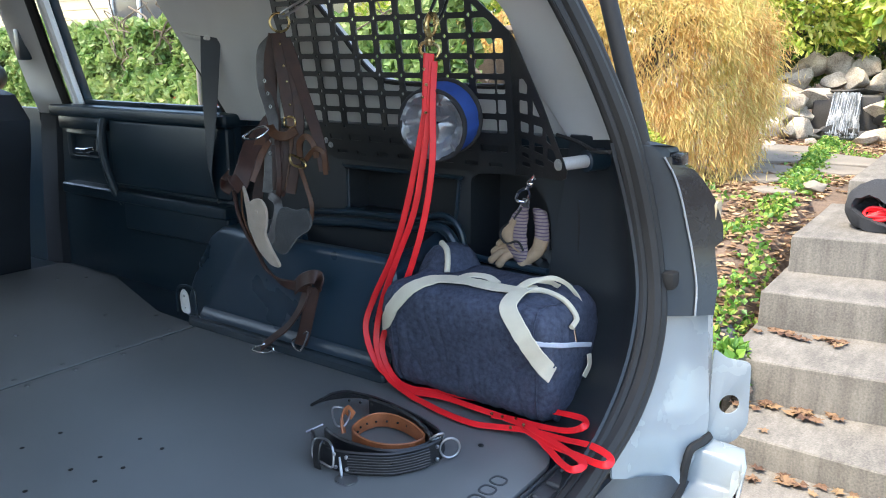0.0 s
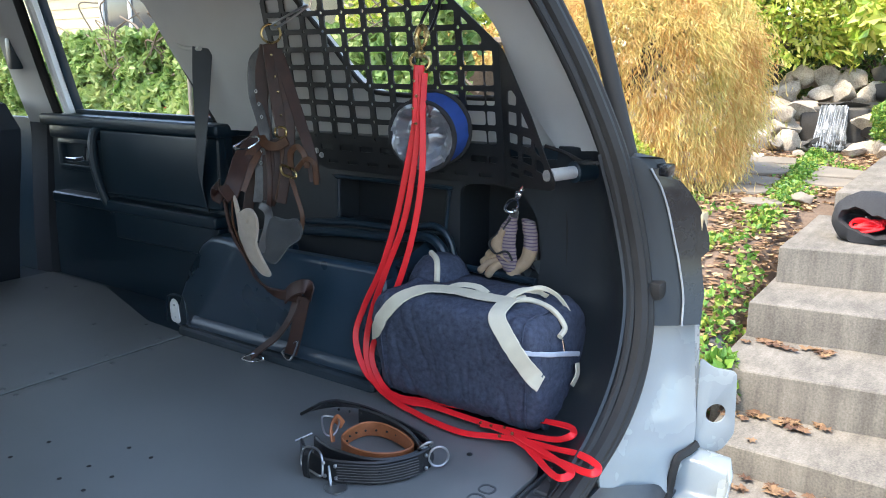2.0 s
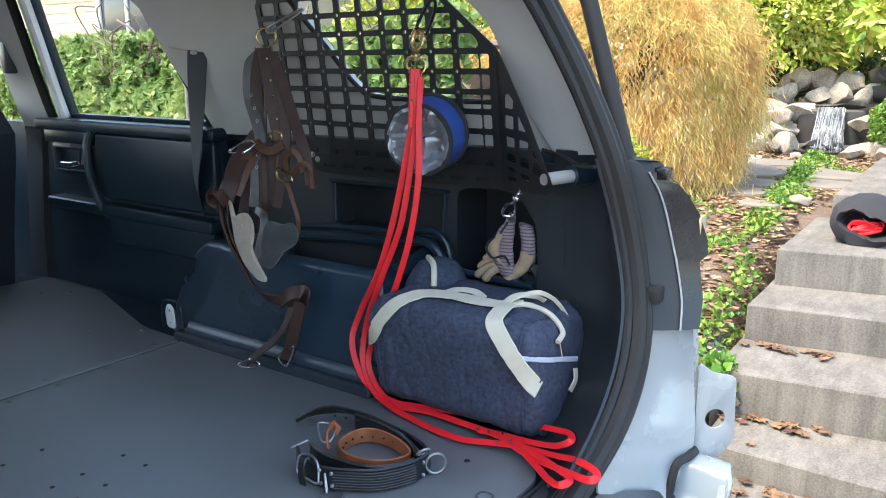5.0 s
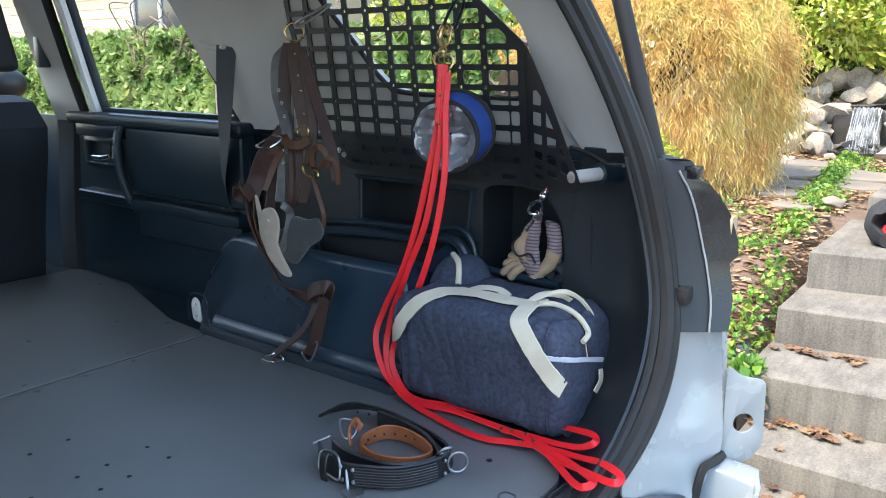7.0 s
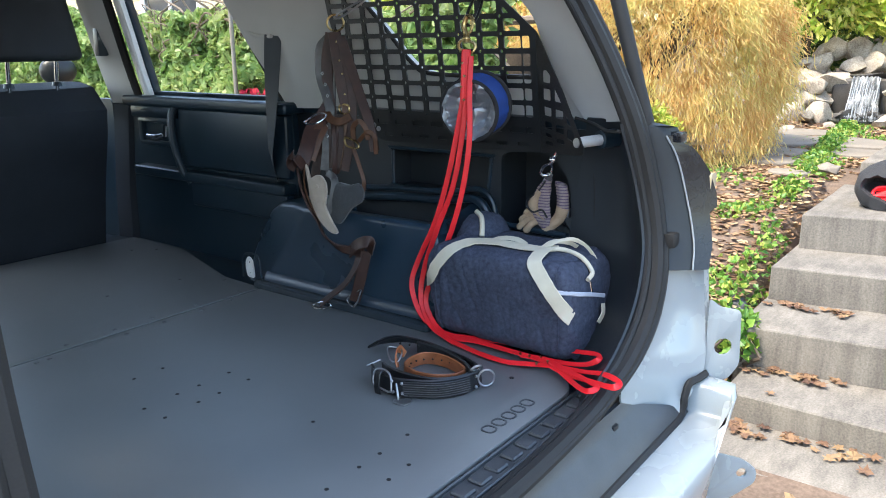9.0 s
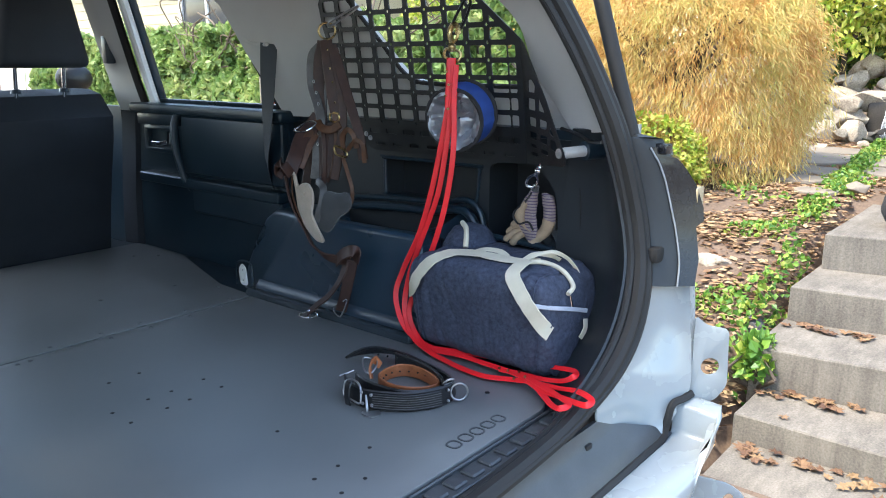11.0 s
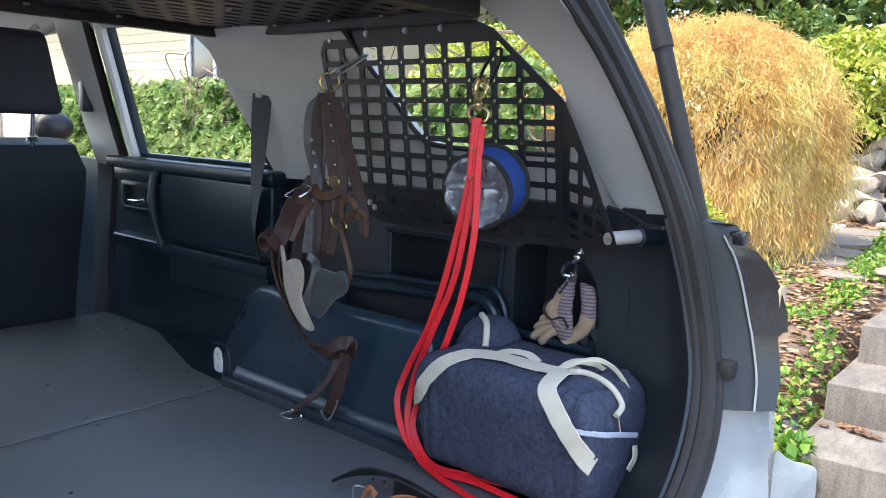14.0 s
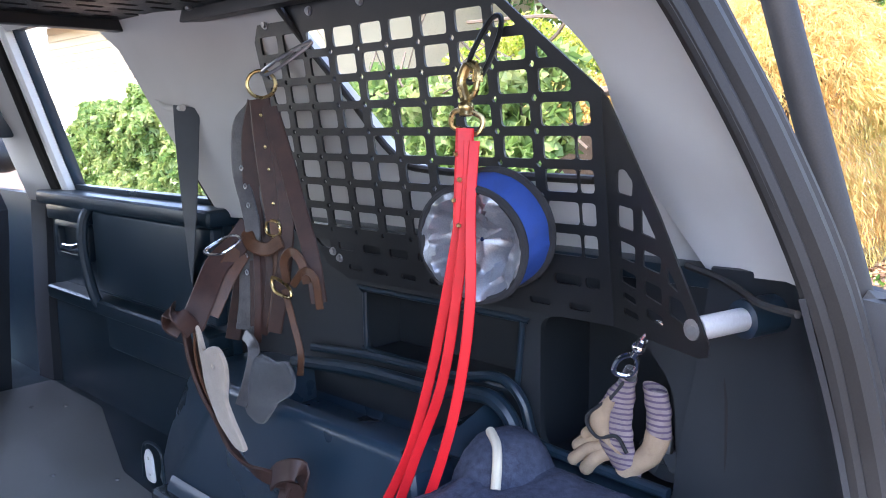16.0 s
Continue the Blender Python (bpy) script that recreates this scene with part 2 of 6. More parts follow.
# ---- building helpers ----
def part(name, bm, material, parent=None, label="", smooth=35):
    """Links a bmesh (or a mesh) as one mesh object under a thing or a part."""
    if isinstance(bm, bmesh.types.BMesh):
        me = bpy.data.meshes.new(name)
        bm.to_mesh(me)
        bm.free()
    else:
        me = bm
    me.materials.clear()
    me.materials.append(material)
    if smooth:
        me.polygons.foreach_set("use_smooth", [True] * len(me.polygons))
        me.set_sharp_from_angle(angle=radians(smooth))
    ob = new(name, me)
    if parent is not None:
        ob.parent = parent
    if label:
        ob["label"] = label
    return ob


def thing(name, label, category, group="", kind=""):
    return tagged(new(name), label, category, group, kind)


def join(*bms):
    """Several bmeshes as one."""
    whole = bmesh.new()
    for b in bms:
        me = bpy.data.meshes.new("joined")
        b.to_mesh(me)
        b.free()
        whole.from_mesh(me)
        bpy.data.meshes.remove(me)
    return whole


def block(x0, x1, y0, y1, z0, z1, bevel=0.004, seg=2, m=None):
    bm = bmesh.new()
    bmesh.ops.create_cube(bm, size=1)
    for v in bm.verts:
        v.co = Vector(((x0 + x1) / 2 + v.co.x * (x1 - x0), (y0 + y1) / 2 + v.co.y * (y1 - y0), (z0 + z1) / 2 + v.co.z * (z1 - z0)))
    if bevel:
        bmesh.ops.bevel(bm, geom=bm.edges[:], offset=bevel, segments=seg, profile=0.6, affect="EDGES")
    if m is not None:
        bm.transform(m)
    return bm


def smoothed(points, steps=6, closed=False):
    """A smooth line through the points."""
    p = [Vector(q) for q in points]
    n, out = len(p), []
    for i in range(n if closed else n - 1):
        a, b = p[i], p[(i + 1) % n]
        z = p[i - 1] if closed or i else 2 * a - b
        c = p[(i + 2) % n] if closed or i + 2 < n else 2 * b - a
        for k in range(steps):
            t = k / steps
            out.append(0.5 * (2 * a + (b - z) * t + (2 * z - 5 * a + 4 * b - c) * t * t + (3 * a - 3 * b + c - z) * t ** 3))
    if not closed:
        out.append(p[-1])
    return out


def frames(line, closed=False):
    n, out = len(line), []
    for i in range(n):
        a = line[i - 1] if closed or i else line[0]
        b = line[(i + 1) % n] if closed or i + 1 < n else line[-1]
        out.append((b - a).normalized())
    return out


def sweep(line, section, side, closed=False):
    """Sweeps a section (pairs across, out) along a line; side gives the 'out' direction, a vector or a function of the step."""
    bm = bmesh.new()
    rings = []
    for i, (p, t) in enumerate(zip(line, frames(line, closed))):
        s = Vector(side(i / max(1, len(line) - 1), p, t) if callable(side) else side)
        out = (s - t * s.dot(t))
        if out.length < 1e-5:
            out = t.orthogonal()
        out.normalize()
        across = t.cross(out)
        rings.append([bm.verts.new(p + across * a + out * b) for a, b in section])
    k = len(section)
    for i in range(len(rings) if closed else len(rings) - 1):
        a, b = rings[i], rings[(i + 1) % len(rings)]
        for j in range(k):
            bm.faces.new((a[j], a[(j + 1) % k], b[(j + 1) % k], b[j]))
    if not closed:
        bm.faces.new(rings[0][::-1])
        bm.faces.new(rings[-1])
    bmesh.ops.recalc_face_normals(bm, faces=bm.faces[:])
    return bm


def circle(r, n=10):
    return [(r * math.cos(2 * math.pi * i / n), r * math.sin(2 * math.pi * i / n)) for i in range(n)]


def tube(points, r, steps=6, closed=False, n=10, up=(0.31, 0.2, 0.93)):
    line = smoothed(points, steps, closed)
    last = [Vector(up)]

    def carried(t, p, d):
        q = last[0] - d * last[0].dot(d)
        last[0] = (q if q.length > 0.05 else d.orthogonal()).normalized()
        return last[0]

    return sweep(line, circle(r, n), carried, closed)


def strap_section(w, h):
    e = min(h * 0.45, w * 0.2)
    return [(-w / 2, -h / 2 + e), (-w / 2 + e, -h / 2), (w / 2 - e, -h / 2), (w / 2, -h / 2 + e), (w / 2, h / 2 - e), (w / 2 - e, h / 2), (-w / 2 + e, h / 2), (-w / 2, h / 2 - e)]


def strap(points, w, h, side, steps=7, closed=False):
    return sweep(smoothed(points, steps, closed), strap_section(w, h), side, closed)


def ball(c, r, sub=2, scale=(1, 1, 1)):
    bm = bmesh.new()
    bmesh.ops.create_icosphere(bm, subdivisions=sub, radius=r)
    for v in bm.verts:
        v.co = Vector(c) + Vector((v.co.x * scale[0], v.co.y * scale[1], v.co.z * scale[2]))
    return bm


def rod(a, b, r0, r1=None, n=12):
    a, b = Vector(a), Vector(b)
    bm = bmesh.new()
    bmesh.ops.create_cone(bm, cap_ends=True, segments=n, radius1=r0, radius2=r0 if r1 is None else r1, depth=(b - a).length)
    bm.transform(Matrix.Translation((a + b) / 2) @ (b - a).to_track_quat("Z", "Y").to_matrix().to_4x4())
    return bm


def loft(rows, closed=False, thick=0.0, side=1):
    """A skin over rows of points, each row as long as the next; with thick it gets a back."""
    bm = bmesh.new()
    grid = [[bm.verts.new(p) for p in r] for r in rows]
    for a, b in zip(grid, grid[1:]):
        m = len(a)
        for j in range(m if closed else m - 1):
            bm.faces.new((a[j], a[(j + 1) % m], b[(j + 1) % m], b[j]))
    if thick:
        bmesh.ops.recalc_face_normals(bm, faces=bm.faces[:])
        bmesh.ops.solidify(bm, geom=bm.faces[:], thickness=thick * side)
    bmesh.ops.recalc_face_normals(bm, faces=bm.faces[:])
    return bm


def corners(loop, r, n=4):
    """A closed outline with its corners rounded."""
    out, k = [], len(loop)
    for i in range(k):
        p, a, b = (Vector((*loop[j % k][:2], 0)) for j in (i, i - 1, i + 1))
        da, db = a - p, b - p
        d = min(r, da.length * 0.45, db.length * 0.45)
        s, e = p + da.normalized() * d, p + db.normalized() * d
        for j in range(n + 1):
            t = j / n
            q = s * (1 - t) ** 2 + p * 2 * t * (1 - t) + e * t * t
            out.append((q.x, q.y))
    return out


def plate(loops, thick, place=None, bevel=0.0):
    """A flat plate with holes: the first loop is its edge, the others are cut out. place turns (u, v, depth) into a point."""
    cu = bpy.data.curves.new("plate", "CURVE")
    cu.dimensions, cu.fill_mode, cu.extrude, cu.bevel_depth = "2D", "BOTH", thick / 2 - bevel, bevel
    cu.bevel_resolution = 1
    for loop in loops:
        sp = cu.splines.new("POLY")
        sp.points.add(len(loop) - 1)
        for q, (u, v) in zip(sp.points, loop):
            q.co = (u, v, 0, 1)
        sp.use_cyclic_u = True
    ob = new("plate", cu)
    me = bpy.data.meshes.new_from_object(ob.evaluated_get(bpy.context.evaluated_depsgraph_get()))
    bpy.data.objects.remove(ob)
    bpy.data.curves.remove(cu)
    bm = bmesh.new()
    bm.from_mesh(me)
    bpy.data.meshes.remove(me)
    bmesh.ops.remove_doubles(bm, verts=bm.verts[:], dist=1e-5)
    if place:
        for v in bm.verts:
            v.co = Vector(place(v.co.x, v.co.y, v.co.z))
    bmesh.ops.recalc_face_normals(bm, faces=bm.faces[:])
    return bm


def inside(loop, inset):
    """The half planes of a convex outline, moved in."""
    area = sum(a[0] * b[1] - b[0] * a[1] for a, b in zip(loop, loop[1:] + loop[:1]))
    s = 1 if area > 0 else -1
    out = []
    for a, b in zip(loop, loop[1:] + loop[:1]):
        n = Vector((-(b[1] - a[1]), b[0] - a[0])).normalized() * s
        out.append((n, n.dot(Vector(a)) + inset))
    return out


def clip(poly, planes):
    p = [Vector(q) for q in poly]
    for n, d in planes:
        q = []
        for a, b in zip(p, p[1:] + p[:1]):
            fa, fb = n.dot(a) - d, n.dot(b) - d
            if fa >= 0:
                q.append(a)
            if fa * fb < 0:
                q.append(a + (b - a) * (fa / (fa - fb)))
        p = q
        if len(p) < 3:
            return []
    area = abs(sum(a.x * b.y - b.x * a.y for a, b in zip(p, p[1:] + p[:1]))) / 2
    return [(v.x, v.y) for v in p] if area > 1.2e-4 else []


def rect(cx, cy, w, h):
    return [(cx - w / 2, cy - h / 2), (cx + w / 2, cy - h / 2), (cx + w / 2, cy + h / 2), (cx - w / 2, cy + h / 2)]


def ring(cx, cy, r, n=8):
    return [(cx + r * math.cos(2 * math.pi * i / n), cy + r * math.sin(2 * math.pi * i / n)) for i in range(n)]


def leaves(centres, long, wide, hang, seed, droop=0.0, out_from=None):
    """Many small folded leaves, one at each centre: hang weighs the downward turn, out_from the turn away from a point."""
    r = np.random.default_rng(seed)
    c = np.asarray(centres, float)
    n = len(c)
    d = r.normal(size=(n, 3))
    d /= np.linalg.norm(d, axis=1)[:, None]
    if out_from is not None:
        o = c - np.asarray(out_from)
        o /= np.linalg.norm(o, axis=1)[:, None] + 1e-9
        d = d + o * 0.8
    d[:, 2] -= hang
    d /= np.linalg.norm(d, axis=1)[:, None]
    q = r.normal(size=(n, 3))
    s = np.cross(d, q)
    s /= np.linalg.norm(s, axis=1)[:, None] + 1e-9
    u = np.cross(s, d)
    L = (long * r.uniform(0.6, 1.3, n))[:, None]
    W = (wide * r.uniform(0.7, 1.25, n))[:, None]
    a, e = c - d * L * 0.5, c + d * L * 0.5 - u * L * droop
    m = c - u * W * 0.25
    v = np.stack([a, m + s * W * 0.5, e, m - s * W * 0.5], 1).reshape(-1, 3)
    k = np.arange(n)[:, None] * 4
    f = np.concatenate([k + [[0, 1, 2]], k + [[0, 2, 3]]], 0)
    me = bpy.data.meshes.new("leaves")
    me.from_pydata(v.tolist(), [], f.tolist())
    return me

# ---- the ground and the garden's large forms ----
def rise(x, y):
    """The height of the garden's ground: level round the car, a bank beside the steps, a terrace above."""
    xs = (-60, 2.6, 3.1, 3.6, 4.0, 4.7, 5.6, 8.0, 9.3, 12.0, 60)
    zs = (-0.15, -0.15, -0.08, 0.12, 0.24, 0.47, 0.58, 0.62, 0.66, 0.9, 1.2)
    under = min(1.0, max(0.0, (0.97 - y) / 0.14)) * (1 if 2.74 < x < 5.6 else 0)    # dug out below the steps
    return float(np.interp(x, xs, zs)) - 0.30 * under + 0.02 * noise.noise((x * 1.7, y * 1.7, 0.3)) * (1 if x > 2.8 else 0.4)


def axis(lo, hi, fine_lo, fine_hi, coarse, fine):
    return list(np.arange(lo, fine_lo, coarse)) + list(np.arange(fine_lo, fine_hi, fine)) + list(np.arange(fine_hi, hi + 0.1, coarse))


gx, gy = axis(-400, 400, 2.4, 10.4, 26.0, 0.16), axis(-400, 400, -1.2, 6.4, 26.0, 0.16)
ground = part("ground", loft([[(x, y, rise(x, y)) for y in gy] for x in gx]), SOIL, smooth=60)
tagged(ground, "bare brown soil and leaf mould sloping up beside the steps", "ground", kind="structure")

# concrete steps, each a solid block that reaches back under the next
steps = thing("concrete_steps", "four weathered concrete garden steps with darker risers", "steps", kind="structure")
for front, top, back, left, skew in ((3.11, -0.015, 4.7, 0.82, 0.0), (3.465, 0.187, 5.3, 0.88, -0.13), (3.965, 0.37, 6.0, 0.865, -0.15), (4.44, 0.572, 6.6, 0.84, -0.2)):
    b = block(front, back, -2.6, left, top - 0.34, top, 0.014, 3)
    bmesh.ops.subdivide_edges(b, edges=[e for e in b.edges if e.calc_length() > 0.5], cuts=14, use_grid_fill=True)
    for v in b.verts:
        v.co.x += (v.co.y - 0.85) * skew + 0.005 * noise.noise(v.co * 5)
        v.co.z += 0.005 * noise.noise(v.co * 4)
    part("step", b, CONCRETE, steps)
b = block(2.68, 3.3, -2.6, 0.80, -0.30, -0.136, 0.012)
for v in b.verts:
    v.co.x -= (v.co.y - 0.5) * 0.13 if v.co.x < 3 else 0
part("paving_slab", b, CONCRETE, steps)
b = block(5.6, 8.4, -2.6, 0.75, 0.42, 0.735, 0.012)
part("landing", b, CONCRETE, steps)

# ---- the car ----
CX = 0.68                      # the car's middle
FLOOR = 0.815                  # top of the cargo floor


car = thing("suv", "white sport utility vehicle with open tailgate and black interior", "car")

# rear opening: the seal runs from the roof down the pillar, round the corner and along the sill
SEAL_OUT = [(CX, 0.70, 1.86), (1.04, 0.71, 1.84), (1.19, 0.695, 1.755), (1.248, 0.674, 1.68), (1.295, 0.647, 1.602), (1.320, 0.604, 1.509), (1.352, 0.55, 1.37), (1.384, 0.516, 1.22), (1.385, 0.496, 1.115),
            (1.362, 0.478, 1.035), (1.325, 0.475, 0.945), (1.25, 0.475, 0.88), (1.14, 0.475, 0.842), (1.0, 0.473, 0.815), (CX, 0.47, 0.80)]
SEAL_IN = [(CX, 0.73, 1.82), (1.0, 0.73, 1.80), (1.115, 0.703, 1.72), (1.168, 0.668, 1.655), (1.208, 0.642, 1.597), (1.262, 0.592, 1.472), (1.303, 0.552, 1.345), (1.331, 0.53, 1.23), (1.330, 0.505, 1.11),
           (1.292, 0.492, 1.02), (1.24, 0.49, 0.945), (1.16, 0.488, 0.89), (1.08, 0.488, 0.855), (0.97, 0.488, 0.825), (CX, 0.488, 0.808)]


def mirror(p):
    x = 2 * CX - p[0]
    return (min(x, 0.02 - 0.15 * (p[0] - 1.2)) if p[2] > 0.95 and p[0] > 1.1 else x, p[1], p[2])


def between(k, dy=0.0):
    line = [tuple(Vector(a).lerp(Vector(b), k) + Vector((0, dy, 0))) for a, b in zip(SEAL_IN, SEAL_OUT)]
    return line + [mirror(p) for p in line[-2::-1]][:-1]


for k, r, dy in ((0.27, 0.010, 0.002), (0.58, 0.0165, -0.008), (0.93, 0.012, -0.010)):
    part("tailgate_seal", tube(between(k, dy), r, 5, True, 8, (0, -1, 0)), RUBBER, car, "black rubber tailgate seal")
full_in, full_out = between(0.12, 0.004), between(1.0, 0.004)
part("seal_flange", loft([smoothed(full_in, 5, True), smoothed(full_out, 5, True)], True, 0.004), RUBBER, car)

# floor plates and the sill
deck = thing("cargo_floor_plate", "dark textured cargo floor plate bolted down behind the seats", "floor plate")
loops = [corners([(0.10, 0.565), (1.12, 0.565), (1.235, 0.66), (1.235, 1.667), (0.10, 1.667)], 0.03)]
part("plate", plate(loops, 0.012, lambda u, v, d: (u, v, FLOOR - 0.006 + d), 0.002), PLATE, deck)
deck2 = thing("seat_delete_plate", "dark textured floor plate where the rear seat was removed", "floor plate")
part("plate", plate([corners([(0.10, 1.677), (1.215, 1.677), (1.225, 1.86), (1.36, 2.28), (1.36, 2.60), (0.10, 2.60)], 0.02)], 0.012, lambda u, v, d: (u, v, FLOOR - 0.006 + d), 0.002), PLATE, deck2)
for d, pts in ((deck, [(1.098, 0.698), (1.09, 1.655), (0.98, 1.645), (0.86, 1.645), (0.75, 1.645), (0.52, 1.645), (0.55, 1.645)]),
               (deck2, [(1.15, 1.70), (1.0, 1.70), (0.86, 1.70), (0.75, 1.70), (0.893, 1.981), (1.20, 1.83), (1.12, 1.95), (1.237, 2.41), (1.3, 2.35), (0.62, 1.70)])):
    for x, y in pts:
        b = join(rod((x, y, FLOOR - 0.002), (x, y, FLOOR + 0.0012), 0.0065, 0.0055), ball((x, y, FLOOR + 0.001), 0.0042, 1, (1, 1, 0.5)))
        part("bolt", b, BOLT if d is deck2 or y > 1.6 else BLACKMETAL, d)
for x, y in ((0.676, 1.375), (0.604, 1.375), (0.668, 1.228), (0.614, 1.229), (0.75, 1.231), (0.751, 1.165), (0.67, 1.161), (0.617, 1.16), (0.533, 1.224), (0.535, 1.155), (0.764, 0.72), (0.681, 0.716), (0.625, 0.714), (0.682, 0.649), (0.625, 0.646), (0.542, 0.71), (0.696, 0.903)):
    part("threaded_hole", join(rod((x, y, FLOOR - 0.004), (x, y, FLOOR + 0.0006), 0.0042), rod((x, y, FLOOR), (x, y, FLOOR + 0.001), 0.002)), RUBBER, deck)
# near-black strip that paints the shade in the gap between the two plates
part("seam_strip", block(0.12, 1.215, 1.6665, 1.6775, FLOOR - 0.0115, FLOOR - 0.0025, 0.0005, 1), GAPSHADE, deck)
# pressed maker's mark near the edge, as plain rounded bars
for i in range(5):
    b = plate([corners(rect(0.872 + i * 0.035, 0.607, 0.029, 0.030), 0.014), corners(rect(0.872 + i * 0.035, 0.607, 0.022, 0.023), 0.010)], 0.002, lambda u, v, d: (u, v, FLOOR + 0.0005 + d))
    part("pressed_mark", b, PAD, deck)
part("sill_plate", block(0.13, 1.17, 0.49, 0.562, 0.77, 0.806, 0.006), PAD, car, "ribbed black plastic sill")
for i in range(20):
    part("sill_rib", block(0.16 + i * 0.05, 0.195 + i * 0.05, 0.513, 0.545, 0.803, 0.8125, 0.003, 1), PAD, car)
for y in (0.500, 0.554):
    part("sill_ridge", block(0.13, 1.17, y - 0.003, y + 0.003, 0.80, 0.8135, 0.002, 1), PAD, car)
part("bumper_pad", loft([[(x, y, z) for x in (0.02, 0.3, CX, 0.95, 0.5 * (0.95 + e), e)] for y, z, e in ((0.472, 0.80, 1.15), (0.467, 0.775, 1.20), (0.458, 0.762, 1.24), (0.434, 0.73, 1.33), (0.410, 0.70, 1.39), (0.402, 0.62, 1.40))], thick=0.01), PAD, car, "grey-black plastic bumper step pad")
part("side_carpet", block(1.19, 1.46, 1.66, 2.72, 0.76, 0.806, 0.006), SOFT, car)
part("subfloor", block(0.0, 1.42, 0.50, 4.2, 0.40, 0.79, 0.01), PLASTIC, car)

# wheel-well box
prof = [(1.80, 0.80), (1.80, 0.885), (1.765, 0.975), (1.72, 1.035), (1.66, 1.068), (1.58, 1.078), (1.49, 1.081), (1.05, 1.085), (1.02, 1.06), (1.01, 1.0), (1.01, 0.80), (1.70, 0.80)]
well = bmesh.new()
vs = [[well.verts.new((x, y, z)) for y, z in prof] for x in (1.238, 1.46)]
for a in vs[0]:
    # the end towards the door turns away behind a slanted crease
    a.co.x += (a.co.z - 0.815) * 0.05 + 0.34 * max(0.0, a.co.y - 1.70 + (a.co.z - 0.80) * 0.747)
for i in range(len(prof)):
    j = (i + 1) % len(prof)
    well.faces.new((vs[0][i], vs[0][j], vs[1][j], vs[1][i]))
well.faces.new([*vs[0][:7], vs[0][-1]])
well.faces.new(vs[0][6:])
well.faces.new(vs[1][::-1])
bmesh.ops.recalc_face_normals(well, faces=well.faces[:])
bmesh.ops.bevel(well, geom=[e for e in well.edges if all(v.co.x < 1.32 for v in e.verts)], offset=0.016, segments=3, profile=0.6, affect="EDGES")
lid = max((f for f in well.faces if f.normal.z > 0.95), key=lambda f: f.calc_area())
bmesh.ops.inset_region(well, faces=[lid], thickness=0.024)
bmesh.ops.inset_region(well, faces=[lid], thickness=0.010, depth=-0.012)
bmesh.ops.inset_region(well, faces=[lid], thickness=0.008, depth=-0.055)
part("wheel_well_cover", well, COVERING, car, "black plastic wheel well cover")
# a foot strip along the floor
part("foot_strip", block(1.205, 1.26, 1.02, 1.70, 0.80, 0.838, 0.014, 3), mat("glossy_black_plastic", (0.03, 0.042, 0.052), 0.2, vary=0.2, size=9, fine=900, bump=0.08), car)
part("cover_skirt", loft([[(1.2395, y, 0.862), (1.236, y, 0.858), (1.228, y, 0.846), (1.226, y, 0.83)] for y in (1.02, 1.2, 1.4, 1.6, 1.665)], thick=0.003), COVERING, car)
part("seat_latch_plate", plate([corners([(1.705, 0.838), (1.74, 0.838), (1.745, 0.885), (1.73, 0.905), (1.712, 0.895)], 0.012), ring(1.727, 0.885, 0.005), ring(1.724, 0.852, 0.004)], 0.004, lambda u, v, d: (1.222 + d, u, v), 0.001), TRIMWHITE, car, "pale metal seat latch plate")
part("latch_bezel", tube([(1.232, 1.69, 0.84), (1.232, 1.70, 0.905), (1.232, 1.765, 0.90), (1.232, 1.775, 0.83)], 0.0032), PLASTIC, car)

# lower side wall with the cubby and the side bin
WALL = 1.432
part("belt_ledge", block(1.425, 1.53, 0.66, 1.70, 1.328, 1.352, 0.004), PLASTIC, car)
cubby = corners([(1.312, 1.138), (1.312, 1.246), (0.975, 1.246), (0.985, 1.138)], 0.014)
sidebin = corners([(0.735, 1.052), (0.745, 1.20), (0.80, 1.262), (0.90, 1.262), (0.945, 1.255), (0.945, 1.062)], 0.03)
outer = [(1.72, 0.80), (1.72, 1.347), (0.66, 1.347), (0.70, 0.80)]
part("side_trim", plate([outer, cubby, sidebin], 0.012, lambda u, v, d: (WALL + 0.006 + d, u, v)), TRIM, car, "black plastic side trim with storage openings")


def pocket(y0, y1, z0, z1, depth):
    """A box of thin walls, open towards the cabin."""
    x0, x1, w = WALL + 0.010, WALL + depth, 0.008
    part("pocket_back", block(x1 - w, x1, y0 - 0.004, y1 + 0.004, z0 - 0.004, z1 + 0.004, 0.001, 1), TRIM, car)
    part("pocket_floor", block(x0, x1 - 0.002, y0 - 0.006, y1 + 0.006, z0 - w, z0, 0.001, 1), TRIM, car)
    part("pocket_top", block(x0, x1 - 0.002, y0 - 0.006, y1 + 0.006, z1, z1 + w, 0.001, 1), TRIM, car)
    for y in (y0 - w, y1):
        part("pocket_side", block(x0, x1 - 0.002, y, y + w, z0 - 0.006, z1 + 0.006, 0.001, 1), TRIM, car)


